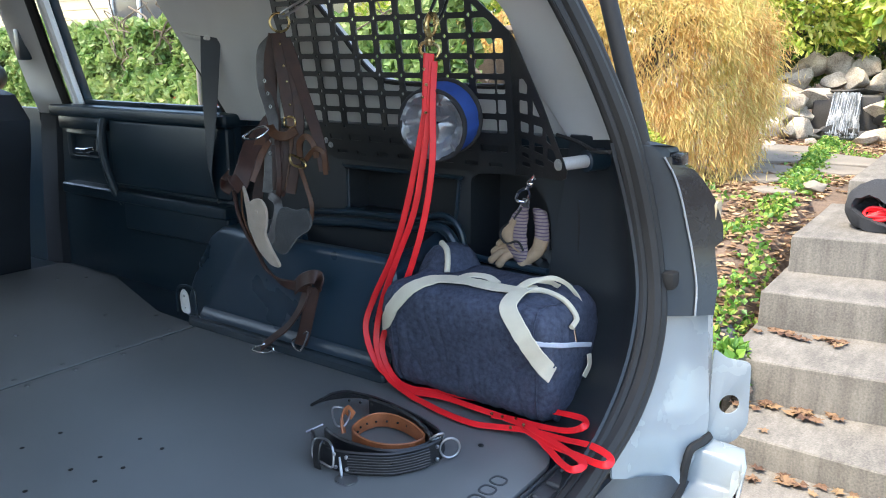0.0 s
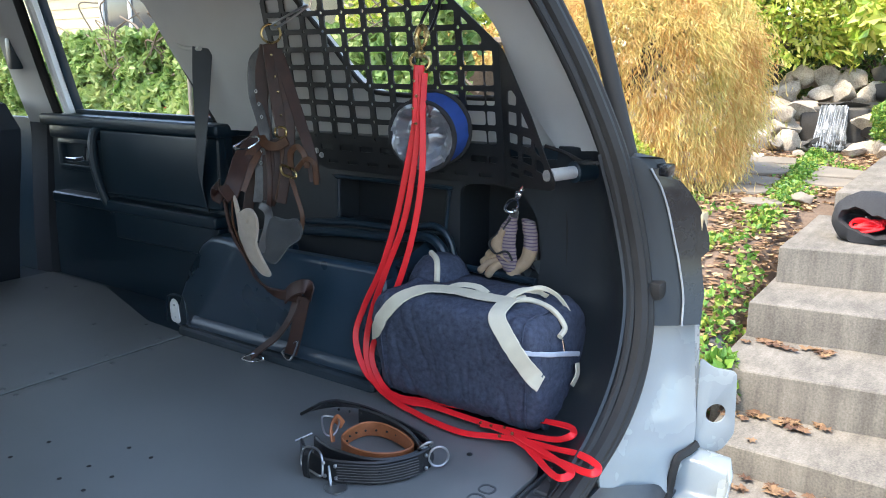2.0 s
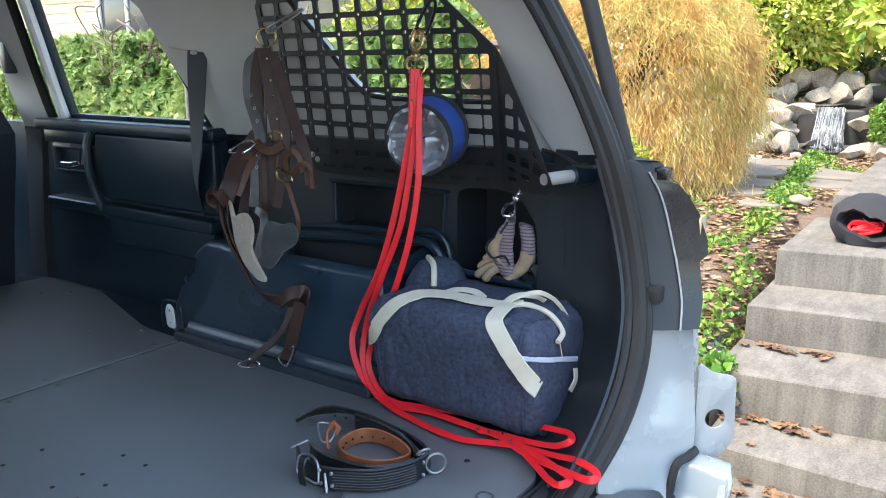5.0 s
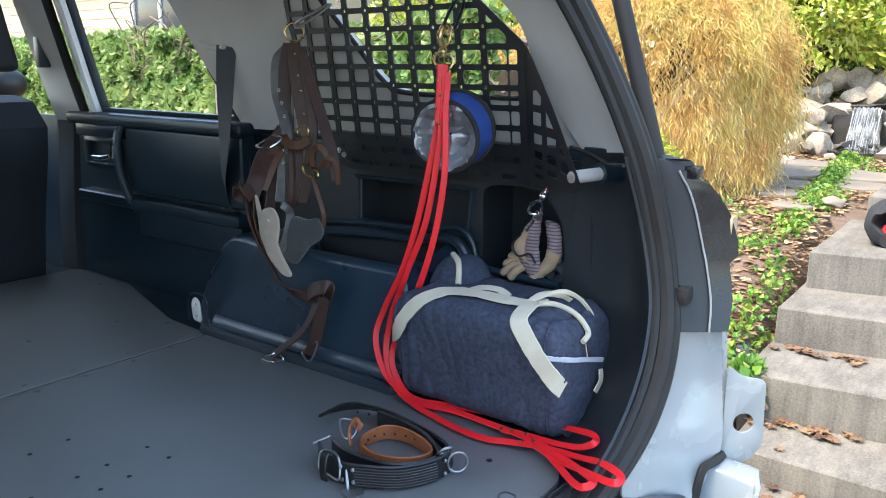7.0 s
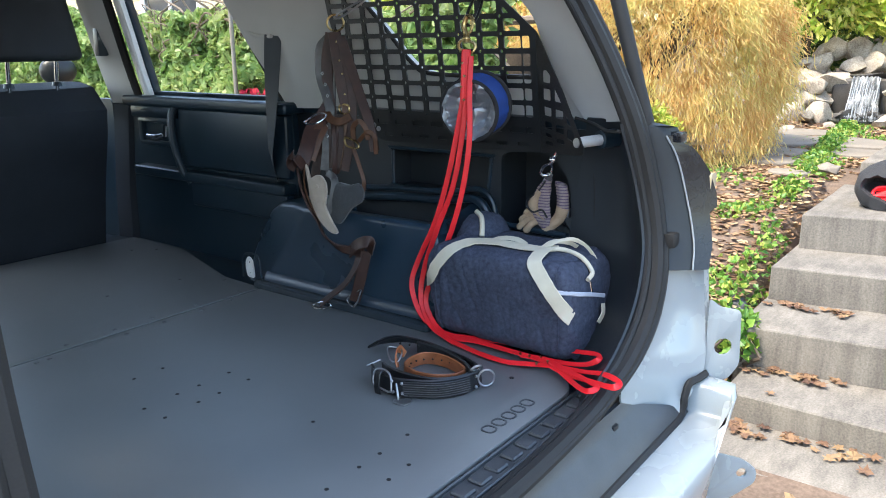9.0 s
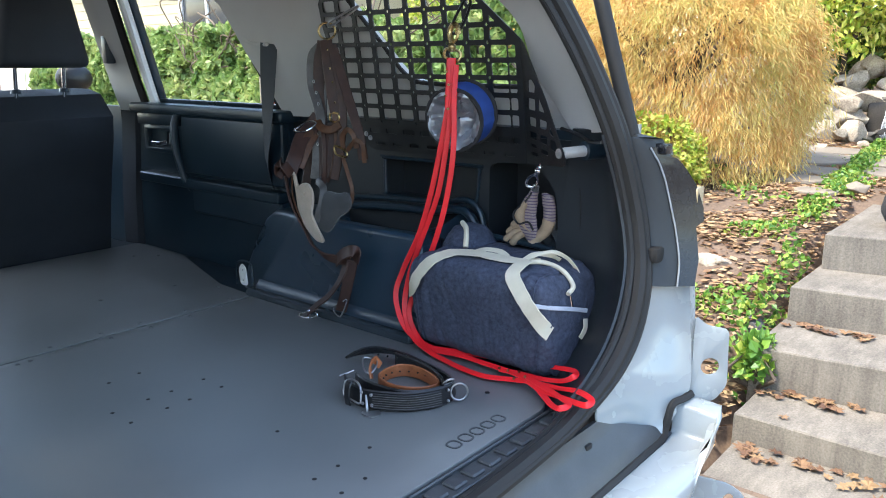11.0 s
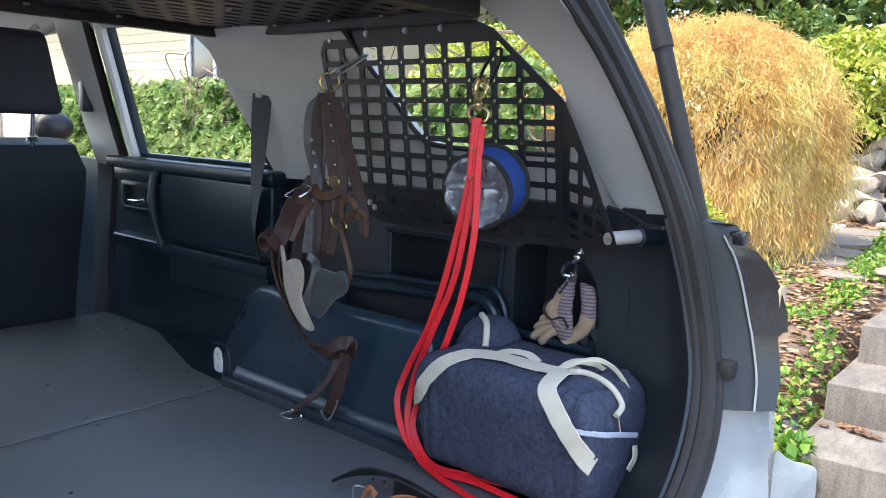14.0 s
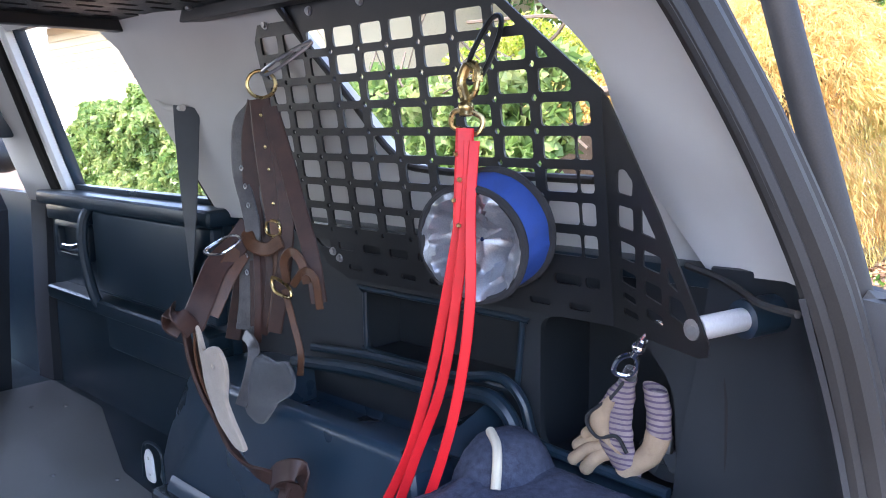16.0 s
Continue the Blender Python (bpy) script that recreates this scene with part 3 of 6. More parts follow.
pocket(0.965, 1.325, 1.13, 1.255, 0.10)
pocket(0.72, 0.955, 1.045, 1.27, 0.15)
part("cubby_rim", tube([(WALL - 0.001, y, z) for y, z in cubby[::2]], 0.005, 2, True, 8), PLASTIC, car)
binrim = [(1.02, 1.135), (0.985, 1.128), (0.962, 1.105), (0.95, 1.07), (0.93, 1.052), (0.84, 1.048), (0.74, 1.044)]
part("bin_ledge", tube([(1.385, 1.46, 1.098), (1.40, 1.28, 1.112), (1.395, 1.12, 1.12), *[(1.392, y, z) for y, z in binrim]], 0.012, 5), PLASTIC, car)
part("bin_ledge", tube([(1.42, 1.45, 1.118), (1.425, 1.28, 1.132), (1.42, 1.10, 1.14), *[(1.417, y + 0.0, z + 0.022) for y, z in binrim]], 0.008, 5), PLASTIC, car)
part("ledge_top", loft([[(1.29, 1.02, 1.085), (1.33, 0.99, 1.06), (1.37, 0.96, 1.045), (1.385, 0.72, 1.035)], [(1.44, 1.02, 1.13), (1.44, 0.995, 1.11), (1.44, 0.95, 1.052), (1.44, 0.72, 1.045)]], thick=0.006), PLASTIC, car)
part("ledge_face", loft([[(1.36, 1.02, 0.80), (1.38, 0.9, 0.80), (1.39, 0.72, 0.80)], [(1.33, 1.02, 1.07), (1.375, 0.95, 1.045), (1.387, 0.72, 1.036)]], thick=0.006), PLASTIC, car)

# lower rear corner trim, from the bin round to the seal
LOW = [(1.36, (1.405, 0.69), (1.303, 0.558)), (1.23, (1.428, 0.715), (1.331, 0.53)), (1.11, (1.43, 0.735), (1.330, 0.505)), (1.02, (1.43, 0.74), (1.292, 0.492)),
       (0.945, (1.415, 0.74), (1.24, 0.49)), (0.89, (1.38, 0.735), (1.16, 0.488)), (0.855, (1.32, 0.70), (1.08, 0.488)), (0.815, (1.22, 0.64), (1.02, 0.50))]
rows = []
for z, a, b in LOW:
    row = []
    for k in range(9):
        t = k / 8
        bow = 0.055 * math.sin(math.pi * t) * (1 if z > 0.9 else 0.6)
        row.append((a[0] + (b[0] - a[0]) * t + bow * 0.75, a[1] + (b[1] - a[1]) * t - bow * 0.45, z - (0.02 * math.sin(math.pi * t) if z < 0.9 else 0)))
    rows.append(row)
part("corner_trim", loft(list(zip(*[smoothed(c, 4) for c in zip(*rows)])), thick=0.006), TRIM, car, "black plastic corner trim")
part("trim_panel_line", tube([(1.424, 0.70, 1.30), (1.428, 0.68, 1.22), (1.43, 0.675, 1.08)], 0.002, 5, n=6), RUBBER, car)

# grey upper trim: pillar behind the door, rear pillar, quarter window
def bulge(y):
    """The upper trim steps out behind the storage panel."""
    t = min(1.0, max(0.0, (1.66 - y) / 0.16))
    return 0.07 * t * t * (3 - 2 * t)


quarter = [(1.41, 1.745), (1.352, 1.658), (1.283, 1.566), (1.218, 1.476), (1.15, 1.452), (0.858, 1.448), (0.808, 1.484), (0.825, 1.590), (0.885, 1.662), (0.99, 1.742), (1.10, 1.765), (1.35, 1.765)]
upper = [(1.705, 1.345), (1.735, 1.42), (1.79, 1.53), (1.84, 1.67), (1.95, 1.757), (1.95, 1.83), (1.62, 1.83), (1.55, 1.83), (1.5, 1.83), (0.95, 1.83), (0.80, 1.70), (0.735, 1.55), (0.70, 1.345), (1.5, 1.345), (1.55, 1.345), (1.62, 1.345)]
b = plate([upper, corners(quarter, 0.03)], 0.02)
for y in (1.46, 1.5, 1.54, 1.58, 1.62, 1.66):
    bmesh.ops.bisect_plane(b, geom=b.verts[:] + b.edges[:] + b.faces[:], plane_co=(y, 0, 0), plane_no=(1, 0, 0))
for v in b.verts:
    y, z, d = v.co
    v.co = (1.891 - 0.36 * z + d + bulge(y), y, z)
bmesh.ops.recalc_face_normals(b, faces=b.faces[:])
part("quarter_trim", b, GREY, car, "pale grey upper side trim")
part("quarter_window", plate([[(y + 0.02 * (1 if y > 1.05 else -1), z + (0.015 if z > 1.6 else -0.015)) for y, z in quarter]], 0.004, lambda u, v, d: (1.887 - 0.36 * v + 0.115 + d, u, v)), GLASS, car, "clear quarter window").visible_shadow = False
part("window_rubber", tube([(1.877 - 0.36 * z + 0.07, y, z) for y, z in quarter[:6]], 0.006, 5, n=8), RUBBER, car)
INNER = [(0.70, 1.345), (0.765, 1.42), (0.803, 1.49), (0.822, 1.588), (0.882, 1.660), (0.985, 1.738), (1.05, 1.80)]
OUTER = [(1.314, 0.552, 1.347), (1.294, 0.572, 1.418), (1.274, 0.592, 1.476), (1.243, 0.624, 1.56), (1.219, 0.647, 1.615), (1.137, 0.70, 1.716), (1.01, 0.728, 1.806)]
rows = []
for (y, z), o in zip(INNER, OUTER):
    a, o = Vector((1.887 - 0.36 * z + 0.01 + (0.055 if z > 1.38 else 0.02), y, z)), Vector(o)
    rows.append([a.lerp(o, t) + Vector((0.35, -0.5, 0.25)) * 0.07 * math.sin(math.pi * t) * (0.4 + 0.6 * t) for t in (0, 0.12, 0.3, 0.5, 0.7, 0.88, 1)])
part("rear_pillar_trim", loft(list(zip(*[smoothed(c, 4) for c in zip(*rows)])), thick=0.006), GREY, car, "pale grey rear pillar trim")
part("pillar_seam", tube([(1.307, 0.565, 1.343), (1.35, 0.615, 1.338), (1.39, 0.67, 1.348), (1.40, 0.72, 1.358)], 0.004, 5, n=6), RUBBER, car)
# belt guide and seat belt on the pillar behind the door
part("belt_guide", tube([(1.335, 1.84, 1.615), (1.322, 1.79, 1.578), (1.312, 1.73, 1.558), (1.308, 1.66, 1.556)], 0.006), GREY, car)
part("seat_belt", strap([(1.315, 1.660, 1.558), (1.322, 1.680, 1.48), (1.330, 1.700, 1.39), (1.338, 1.722, 1.29), (1.35, 1.745, 1.20), (1.385, 1.76, 1.12)], 0.05, 0.002, lambda t, p, d: (-0.75, -0.65 + 1.35 * t, 0)), WEB, car, "grey seat belt webbing")

# rear side door with its window
door = part("rear_door", plate([corners([(1.66, 0.80), (1.672, 1.345), (2.56, 1.335), (2.62, 0.80)], 0.02)], 0.02, lambda u, v, d: (1.392 + d + 0.03 * max(0, 1.05 - v), u, v)), SOFT, car, "black rear door lining")
part("door_top_roll", block(1.345, 1.43, 1.665, 2.55, 1.325, 1.362, 0.014, 3), SOFT, door)
part("upper_pad", block(1.360, 1.41, 1.68, 2.235, 1.125, 1.325, 0.012, 3), SOFT, door)
part("armrest", block(1.335, 1.40, 1.68, 2.50, 1.075, 1.112, 0.012, 3), SOFT, door)
part("armrest_face", block(1.352, 1.40, 1.69, 2.18, 0.99, 1.078, 0.012, 3), SOFT, door)
part("pull_handle", tube([(1.372, 2.235, 1.345), (1.345, 2.245, 1.30), (1.335, 2.235, 1.22), (1.338, 2.20, 1.12), (1.36, 2.185, 1.07)], 0.013), PLASTIC, door)
part("handle_bezel", plate([corners(rect(2.385, 1.235, 0.20, 0.095), 0.02), corners(rect(2.385, 1.235, 0.165, 0.072), 0.015)], 0.02, lambda u, v, d: (1.375 + d, u, v), 0.003), PLASTIC, door)
part("release_handle", join(strap([(1.366, 2.44, 1.216), (1.362, 2.38, 1.218), (1.364, 2.335, 1.226)], 0.016, 0.008, (-1, 0, 0)), strap([(1.366, 2.325, 1.222), (1.364, 2.315, 1.262)], 0.018, 0.008, (-1, 0, 0))), CHROME, door, "chrome release handle")
part("switch_panel", block(1.36, 1.40, 2.26, 2.52, 1.285, 1.325, 0.006), PLASTIC, door)
frame_loop = [(1.66, 1.35), (1.70, 1.42), (1.765, 1.53), (1.815, 1.67), (1.93, 1.775), (2.42, 1.775), (2.50, 1.35)]
hole = [(1.69, 1.372), (1.735, 1.425), (1.795, 1.535), (1.842, 1.665), (1.95, 1.757), (2.355, 1.757), (2.425, 1.372)]
part("door_frame", plate([frame_loop, hole], 0.03, lambda u, v, d: (1.887 - 0.36 * v + 0.025 + d, u, v), 0.004), PLASTIC, door)
part("window_pane", plate([hole], 0.004, lambda u, v, d: (1.887 - 0.36 * v + 0.03 + d, u, v)), GLASS, door, "clear window pane").visible_shadow = False
part("division_bar", strap([(1.887 - 0.36 * z + 0.012, y, z) for y, z in ((1.735, 1.365), (1.775, 1.47), (1.812, 1.58), (1.845, 1.68))], 0.022, 0.012, (-1, 0, 0)), RUBBER, door, "black window division bar")
part("frame_front", strap([(1.887 - 0.36 * z - 0.0, y, z) for y, z in ((2.445, 1.355), (2.43, 1.45), (2.40, 1.60), (2.37, 1.765))], 0.035, 0.03, (-1, 0, 0)), TRIMWHITE, door, "pale painted window frame")
part("door_seal", tube([(1.887 - 0.36 * z - 0.012, y, z) for y, z in ((2.50, 1.34), (2.485, 1.45), (2.455, 1.60), (2.42, 1.775))], 0.014, 4), RUBBER, car)

# middle pillar with its belt, roof lining, front door opening
part("middle_pillar", loft([[(1.887 - 0.36 * z - 0.02, y, z), (1.887 - 0.36 * z - 0.05, y + 0.05, z), (1.887 - 0.36 * z - 0.05, y + 0.13, z), (1.887 - 0.36 * z + 0.02, y + 0.17, z)] for y, z in ((2.50, 1.33), (2.485, 1.45), (2.455, 1.60), (2.42, 1.80))], thick=0.02), GREY, car, "pale grey middle pillar trim")
part("lower_pillar", loft([[(1.41, y, z), (1.37, y + 0.04, z), (1.36, y + 0.12, z), (1.41, y + 0.18, z)] for y, z in ((2.58, 0.75), (2.56, 1.0), (2.505, 1.335))], thick=0.02), UPHOLSTERY, car)
part("belt_anchor", block(1.262, 1.30, 2.515, 2.545, 1.50, 1.60, 0.008), PLASTIC, car)
part("front_door_lining", plate([corners([(2.68, 0.75), (2.68, 1.34), (3.62, 1.34), (3.62, 0.75)], 0.02)], 0.03, lambda u, v, d: (1.40 + d, u, v)), SOFT, car)
part("front_window_pane", plate([[(2.64, 1.35), (2.60, 1.77), (3.2, 1.77), (3.62, 1.35)]], 0.004, lambda u, v, d: (1.887 - 0.36 * v + 0.03 + d, u, v)), GLASS, car).visible_shadow = False
part("wing_mirror", ball((1.51, 3.30, 1.435), 0.085, 3, (0.95, 0.6, 0.75)), BLACKMETAL, car, "dark door mirror")
half = [(1.262, 1.755), (1.22, 1.80), (1.10, 1.835), (0.90, 1.85), (CX, 1.855)]
arch = half + [(2 * CX - x, z) for x, z in half[-2::-1]]
part("headliner", loft([[(x, y, z - (0.02 if y < 0.8 else 0)) for x, z in arch] for y in (0.74, 1.0, 1.8, 2.6, 3.3)], thick=0.01), HEADLINER, car, "pale grey roof lining")
part("grab_handle", tube([(1.235, 2.75, 1.775), (1.20, 2.73, 1.745), (1.20, 2.62, 1.745), (1.235, 2.60, 1.775)], 0.012), GREY, car)

# body shell: roof, rear pillar skin, left side, front end
part("roof", loft([[(x, y, z) for x, z in ((1.34, 1.80), (1.26, 1.87), (1.0, 1.905), (CX, 1.915), (2 * CX - 1.0, 1.905), (2 * CX - 1.26, 1.87), (2 * CX - 1.34, 1.80))] for y in (0.70, 1.2, 2.2, 3.3)], thick=0.006), WHITE, car)
SKIN = [(1.04, 0.705, 1.855), (1.19, 0.69, 1.77), (1.25, 0.668, 1.692), (1.298, 0.64, 1.612), (1.323, 0.597, 1.519), (1.355, 0.545, 1.372), (1.364, 0.533, 1.33)]
part("rear_pillar_skin", loft([[p, (p[0] + 0.022, p[1] + 0.010, p[2] + 0.004), (p[0] + 0.050, p[1] + 0.030, p[2] + 0.004), (p[0] + 0.080, p[1] + 0.058, p[2]), (p[0] + 0.105, p[1] + 0.095, p[2] - 0.003), (p[0] + 0.125, p[1] + 0.16, p[2] - 0.006)] for p in smoothed(SKIN, 4)], thick=0.004), WHITE, car, "white painted rear pillar")
part("left_side", plate([[(0.52, 0.45), (0.52, 1.36), (0.74, 1.80), (3.3, 1.80), (3.7, 1.30), (4.3, 1.25), (4.3, 0.45)],
                         [(0.80, 1.45), (0.95, 1.73), (1.45, 1.73), (1.35, 1.45)], [(1.75, 1.38), (1.92, 1.75), (2.40, 1.75), (2.44, 1.38)], [(2.62, 1.38), (2.60, 1.75), (3.2, 1.75), (3.6, 1.38)]],
                        0.05, lambda u, v, d: (2 * CX - (1.46 if v < 1.37 else 1.46 - 0.36 * (v - 1.37)) + d, u, v)), PLASTIC, car)
# opaque panes added out of view, to keep sun patches off the cargo floor
for loop in ([(0.78, 1.43), (0.93, 1.75), (1.47, 1.75), (1.37, 1.43)], [(1.73, 1.36), (1.90, 1.77), (2.42, 1.77), (2.46, 1.36)]):
    part("tinted_window", plate([loop], 0.004, lambda u, v, d: (2 * CX - (1.46 - 0.36 * (v - 1.37)) - 0.05 + d, u, v)), DARKGLASS, car, "opaque dark pane added to keep sun out of the unseen side window")
part("left_corner_trim", loft([[mirror((a[0], a[1], z)), mirror(((a[0] + b[0]) / 2 + 0.03, (a[1] + b[1]) / 2 - 0.02, z)), mirror((b[0], b[1], z))] for z, a, b in LOW], thick=0.006), PLASTIC, car)
part("left_pillar_trim", loft([[mirror(r[0]), mirror(r[3]), mirror(r[6])] for r in rows if len(r) == 7], thick=0.006), GREY, car)
part("right_sill", block(1.44, 1.56, 0.9, 4.2, 0.42, 0.80, 0.03), WHITE, car)
part("right_skin", plate([[(0.62, 0.60), (0.62, 1.36), (1.68, 1.36), (1.66, 0.60)]], 0.01, lambda u, v, d: (1.60 + d, u, v)), WHITE, car)
part("dashboard", block(0.0, 1.4, 3.55, 4.0, 0.5, 1.32, 0.06, 3), PLASTIC, car)

# front passenger seat, seen from behind
seat = part("front_seat", loft([[(x, y + 0.03 * abs(x - 1.02) ** 2 * 6, z) for x in (0.74, 0.79, 0.88, 1.02, 1.14, 1.23, 1.255)] for y, z in ((2.74, 0.72), (2.71, 0.85), (2.68, 1.0), (2.64, 1.15), (2.61, 1.25), (2.605, 1.285), (2.62, 1.302), (2.66, 1.31), (2.74, 1.31))], thick=0.10, side=-1), UPHOLSTERY, car, "black upholstered front seat")
part("seat_piping", tube([(0.76, 2.552, 1.215), (0.9, 2.547, 1.245), (1.05, 2.543, 1.262), (1.17, 2.548, 1.262), (1.27, 2.565, 1.25)], 0.005), UPHOLSTERY, seat)
rest = block(0.885, 1.197, 2.48, 2.60, 1.487, 1.735, 0.035, 4)
for v in rest.verts:
    v.co.x = 1.04 + (v.co.x - 1.04) * (1 - 0.30 * (v.co.z - 1.487) / 0.235)
part("headrest", rest, UPHOLSTERY, seat)
for x in (0.96, 1.12):
    part("headrest_post", rod((x, 2.56, 1.39), (x, 2.54, 1.51), 0.007), CHROME, seat)
    part("post_collar", rod((x, 2.556, 1.404), (x, 2.556, 1.418), 0.018, 0.014), PLASTIC, seat)

# tail light
rows = []
for z, k, o in ((1.352, 0.35, 0.0), (1.347, 0.62, 0.0), (1.33, 0.78, 0.0), (1.312, 0.86, 0.0), (1.305, 0.90, 0.014), (1.285, 0.96, 0.022), (1.25, 1.0, 0.034), (1.20, 1.0, 0.040), (1.172, 1.0, 0.034), (1.158, 1.0, 0.012), (1.09, 1.0, 0.009), (1.035, 0.95, 0.005)):
    s = np.interp(z, (1.03, 1.115, 1.22, 1.37), (1.362, 1.385, 1.381, 1.352))
    y0 = np.interp(z, (1.03, 1.115, 1.22, 1.37), (0.475, 0.49, 0.518, 0.55))
    rows.append([(s + 0.004, y0, z), (s + 0.021 * k, y0 - 0.028 * k, z), (s + 0.040 * k, y0 - 0.052 * k, z), (s + 0.046 * k, y0 - 0.056 * k, z), (s + 0.070 * k + o * 0.5, y0 - 0.078 * k - o * 0.7, z), (s + 0.105 * k + o * 0.9, y0 - 0.062 - o * 0.2, z), (s + 0.15, y0 + 0.06, z)])
tail = part("tail_light", loft(rows, thick=0.01), TRIM, car, "black tail light housing", 25)
part("lens_edge", tube([(r[3][0] - 0.003, r[3][1] - 0.003, r[3][2]) for r in rows[2:]], 0.002, 4, n=8), mat("pale_edge", (0.26, 0.28, 0.30), 0.3), tail, "pale lens edge line")
part("lens", loft([[Vector(r[3]) + Vector((0.001, -0.004, 0)), Vector(r[4]) + Vector((0.001, -0.005, 0)), Vector(r[5]) + Vector((0.004, -0.004, 0))] for r in rows[2:]], thick=0.003), LENS, tail, "smoked lens", 25)
part("side_lens", block(1.462, 1.498, 0.412, 0.445, 1.19, 1.245, 0.006), AMBER, tail, "clear amber side lens")
part("top_lens", block(1.405, 1.438, 0.465, 0.495, 1.315, 1.338, 0.004), LENS, tail, "ribbed clear lens top")
part("bump_stop", block(1.372, 1.41, 0.455, 0.485, 1.085, 1.118, 0.007), RUBBER, car)

# white door jamb, quarter corner, bumper and brackets
JAMB = [(1.362, 0.478, 1.038), (1.34, 0.475, 0.98), (1.325, 0.475, 0.945), (1.26, 0.474, 0.885), (1.19, 0.472, 0.858), (1.155, 0.469, 0.83), (1.155, 0.466, 0.795), (1.19, 0.46, 0.77)]
EDGE = [(1.44, 0.405, 1.034), (1.447, 0.402, 0.97), (1.45, 0.40, 0.92), (1.45, 0.396, 0.87), (1.447, 0.392, 0.82), (1.435, 0.393, 0.78), (1.40, 0.40, 0.75), (1.35, 0.41, 0.708)]
rows = []
for a, b in zip(JAMB, EDGE):
    a, b = Vector(a), Vector(b)
    rows.append([a.lerp(b, t) + Vector((0.9, 0.5, 0)) * 0.03 * math.sin(math.pi * t) for t in (0, 0.1, 0.3, 0.5, 0.7, 0.88, 1)])
part("door_jamb", loft(list(zip(*[smoothed(c, 4) for c in zip(*rows)])), thick=0.004), WHITE, car, "white painted tailgate jamb")
part("quarter_corner", loft([[e, (e[0] + 0.02, e[1] - 0.002, e[2]), (e[0] + 0.035, e[1] + 0.02, e[2]), (e[0] + 0.045, e[1] + 0.09, e[2]), (e[0] + 0.09, e[1] + 0.2, e[2]), (e[0] + 0.11, e[1] + 0.3, e[2])] for e in smoothed([(1.44, 0.405, 1.036), (1.447, 0.402, 0.97), (1.45, 0.40, 0.92), (1.452, 0.396, 0.85), (1.45, 0.392, 0.79), (1.45, 0.392, 0.6)], 3)], thick=0.004), WHITE, car)
part("bumper_gasket", strap([(1.445, 0.385, 0.783), (1.415, 0.389, 0.781), (1.382, 0.400, 0.776), (1.369, 0.404, 0.748), (1.362, 0.406, 0.718), (1.34, 0.404, 0.704), (1.23, 0.403, 0.703), (0.9, 0.402, 0.701)], 0.016, 0.012, (-0.4, -0.7, 0.5)), RUBBER, car, "black rubber bumper gasket")
BUMP = [(0.405, 0.697), (0.392, 0.70), (0.35, 0.70), (0.312, 0.697), (0.298, 0.685), (0.293, 0.66), (0.296, 0.62), (0.305, 0.42)]


def bumper_x(x, z, i):
    """The bumper's face is cut back below its top where the end cap is off."""
    end = float(np.interp(z, (0.42, 0.61, 0.656, 0.731, 0.775), (1.12, 1.20, 1.28, 1.37, 1.465)))
    return x if x < 1.1 or i < 4 else 1.1 + (x - 1.1) * (end - 1.1) / 0.365


rows = [[(bumper_x(x, z + dz, i), y + dy, z + dz * (1 if z > 0.6 else 0)) for i, (y, z) in enumerate(BUMP)] for x, dy, dz in ((-0.1, 0.02, 0), (0.3, 0, 0), (CX, 0, 0), (1.2, 0, 0), (1.36, 0.0, 0.0), (1.385, 0.0, 0.004), (1.395, 0.0, 0.016), (1.40, 0.0, 0.060), (1.406, 0.0, 0.070), (1.43, 0.002, 0.075), (1.45, 0.006, 0.075), (1.46, 0.012, 0.068), (1.465, 0.02, 0.05))]
part("bumper", loft(rows, thick=0.005), WHITE, car, "white rear bumper with its end cap removed", 50)
b = plate([corners([(0.004, 0.962), (0.03, 0.940), (0.078, 0.931), (0.083, 0.80), (0.06, 0.765), (0.004, 0.75)], 0.012), ring(0.043, 0.844, 0.021, 24)], 0.005, lambda u, v, d: (1.452 + 0.6 * u + 0.8 * d, 0.396 - 0.8 * u + 0.6 * d, v), 0.001)
part("bumper_bracket", b, WHITE, car, "white bracket with a round hole")
b = plate([corners([(-0.06, 0.60), (-0.01, 0.59), (0.045, 0.575), (0.079, 0.549), (0.078, 0.516), (0.02, 0.475), (-0.06, 0.44)], 0.016), ring(0.044, 0.541, 0.013, 16)], 0.008, lambda u, v, d: (1.452 + 0.6 * u + 0.8 * d, 0.33 - 0.8 * u + 0.6 * d, v), 0.001)
part("tow_bracket", b, WHITE, car, "white steel tab with a bolt hole")
for x in (0.75, 1.10):
    part("pad_clip", block(x - 0.012, x + 0.012, 0.448, 0.463, 0.735, 0.775, 0.004), RUBBER, car)

# gas struts, standing along the rear pillars
for f in (lambda p: p, mirror):
    part("gas_strut", join(rod(f((1.401, 0.538, 1.335)), f((1.394, 0.640, 1.67)), 0.0165), rod(f((1.394, 0.637, 1.66)), f((1.386, 0.76, 2.06)), 0.0185), rod(f((1.3945, 0.632, 1.645)), f((1.394, 0.639, 1.667)), 0.0192)), RUBBER, car, "black tailgate gas strut")
    part("strut_ball", ball(f((1.402, 0.53, 1.325)), 0.015, 2), BLACKMETAL, car)

# ---- storage panel in the quarter window ----
panel = thing("molle_panel", "black powder-coated metal grid panel fixed across the quarter window", "storage panel")
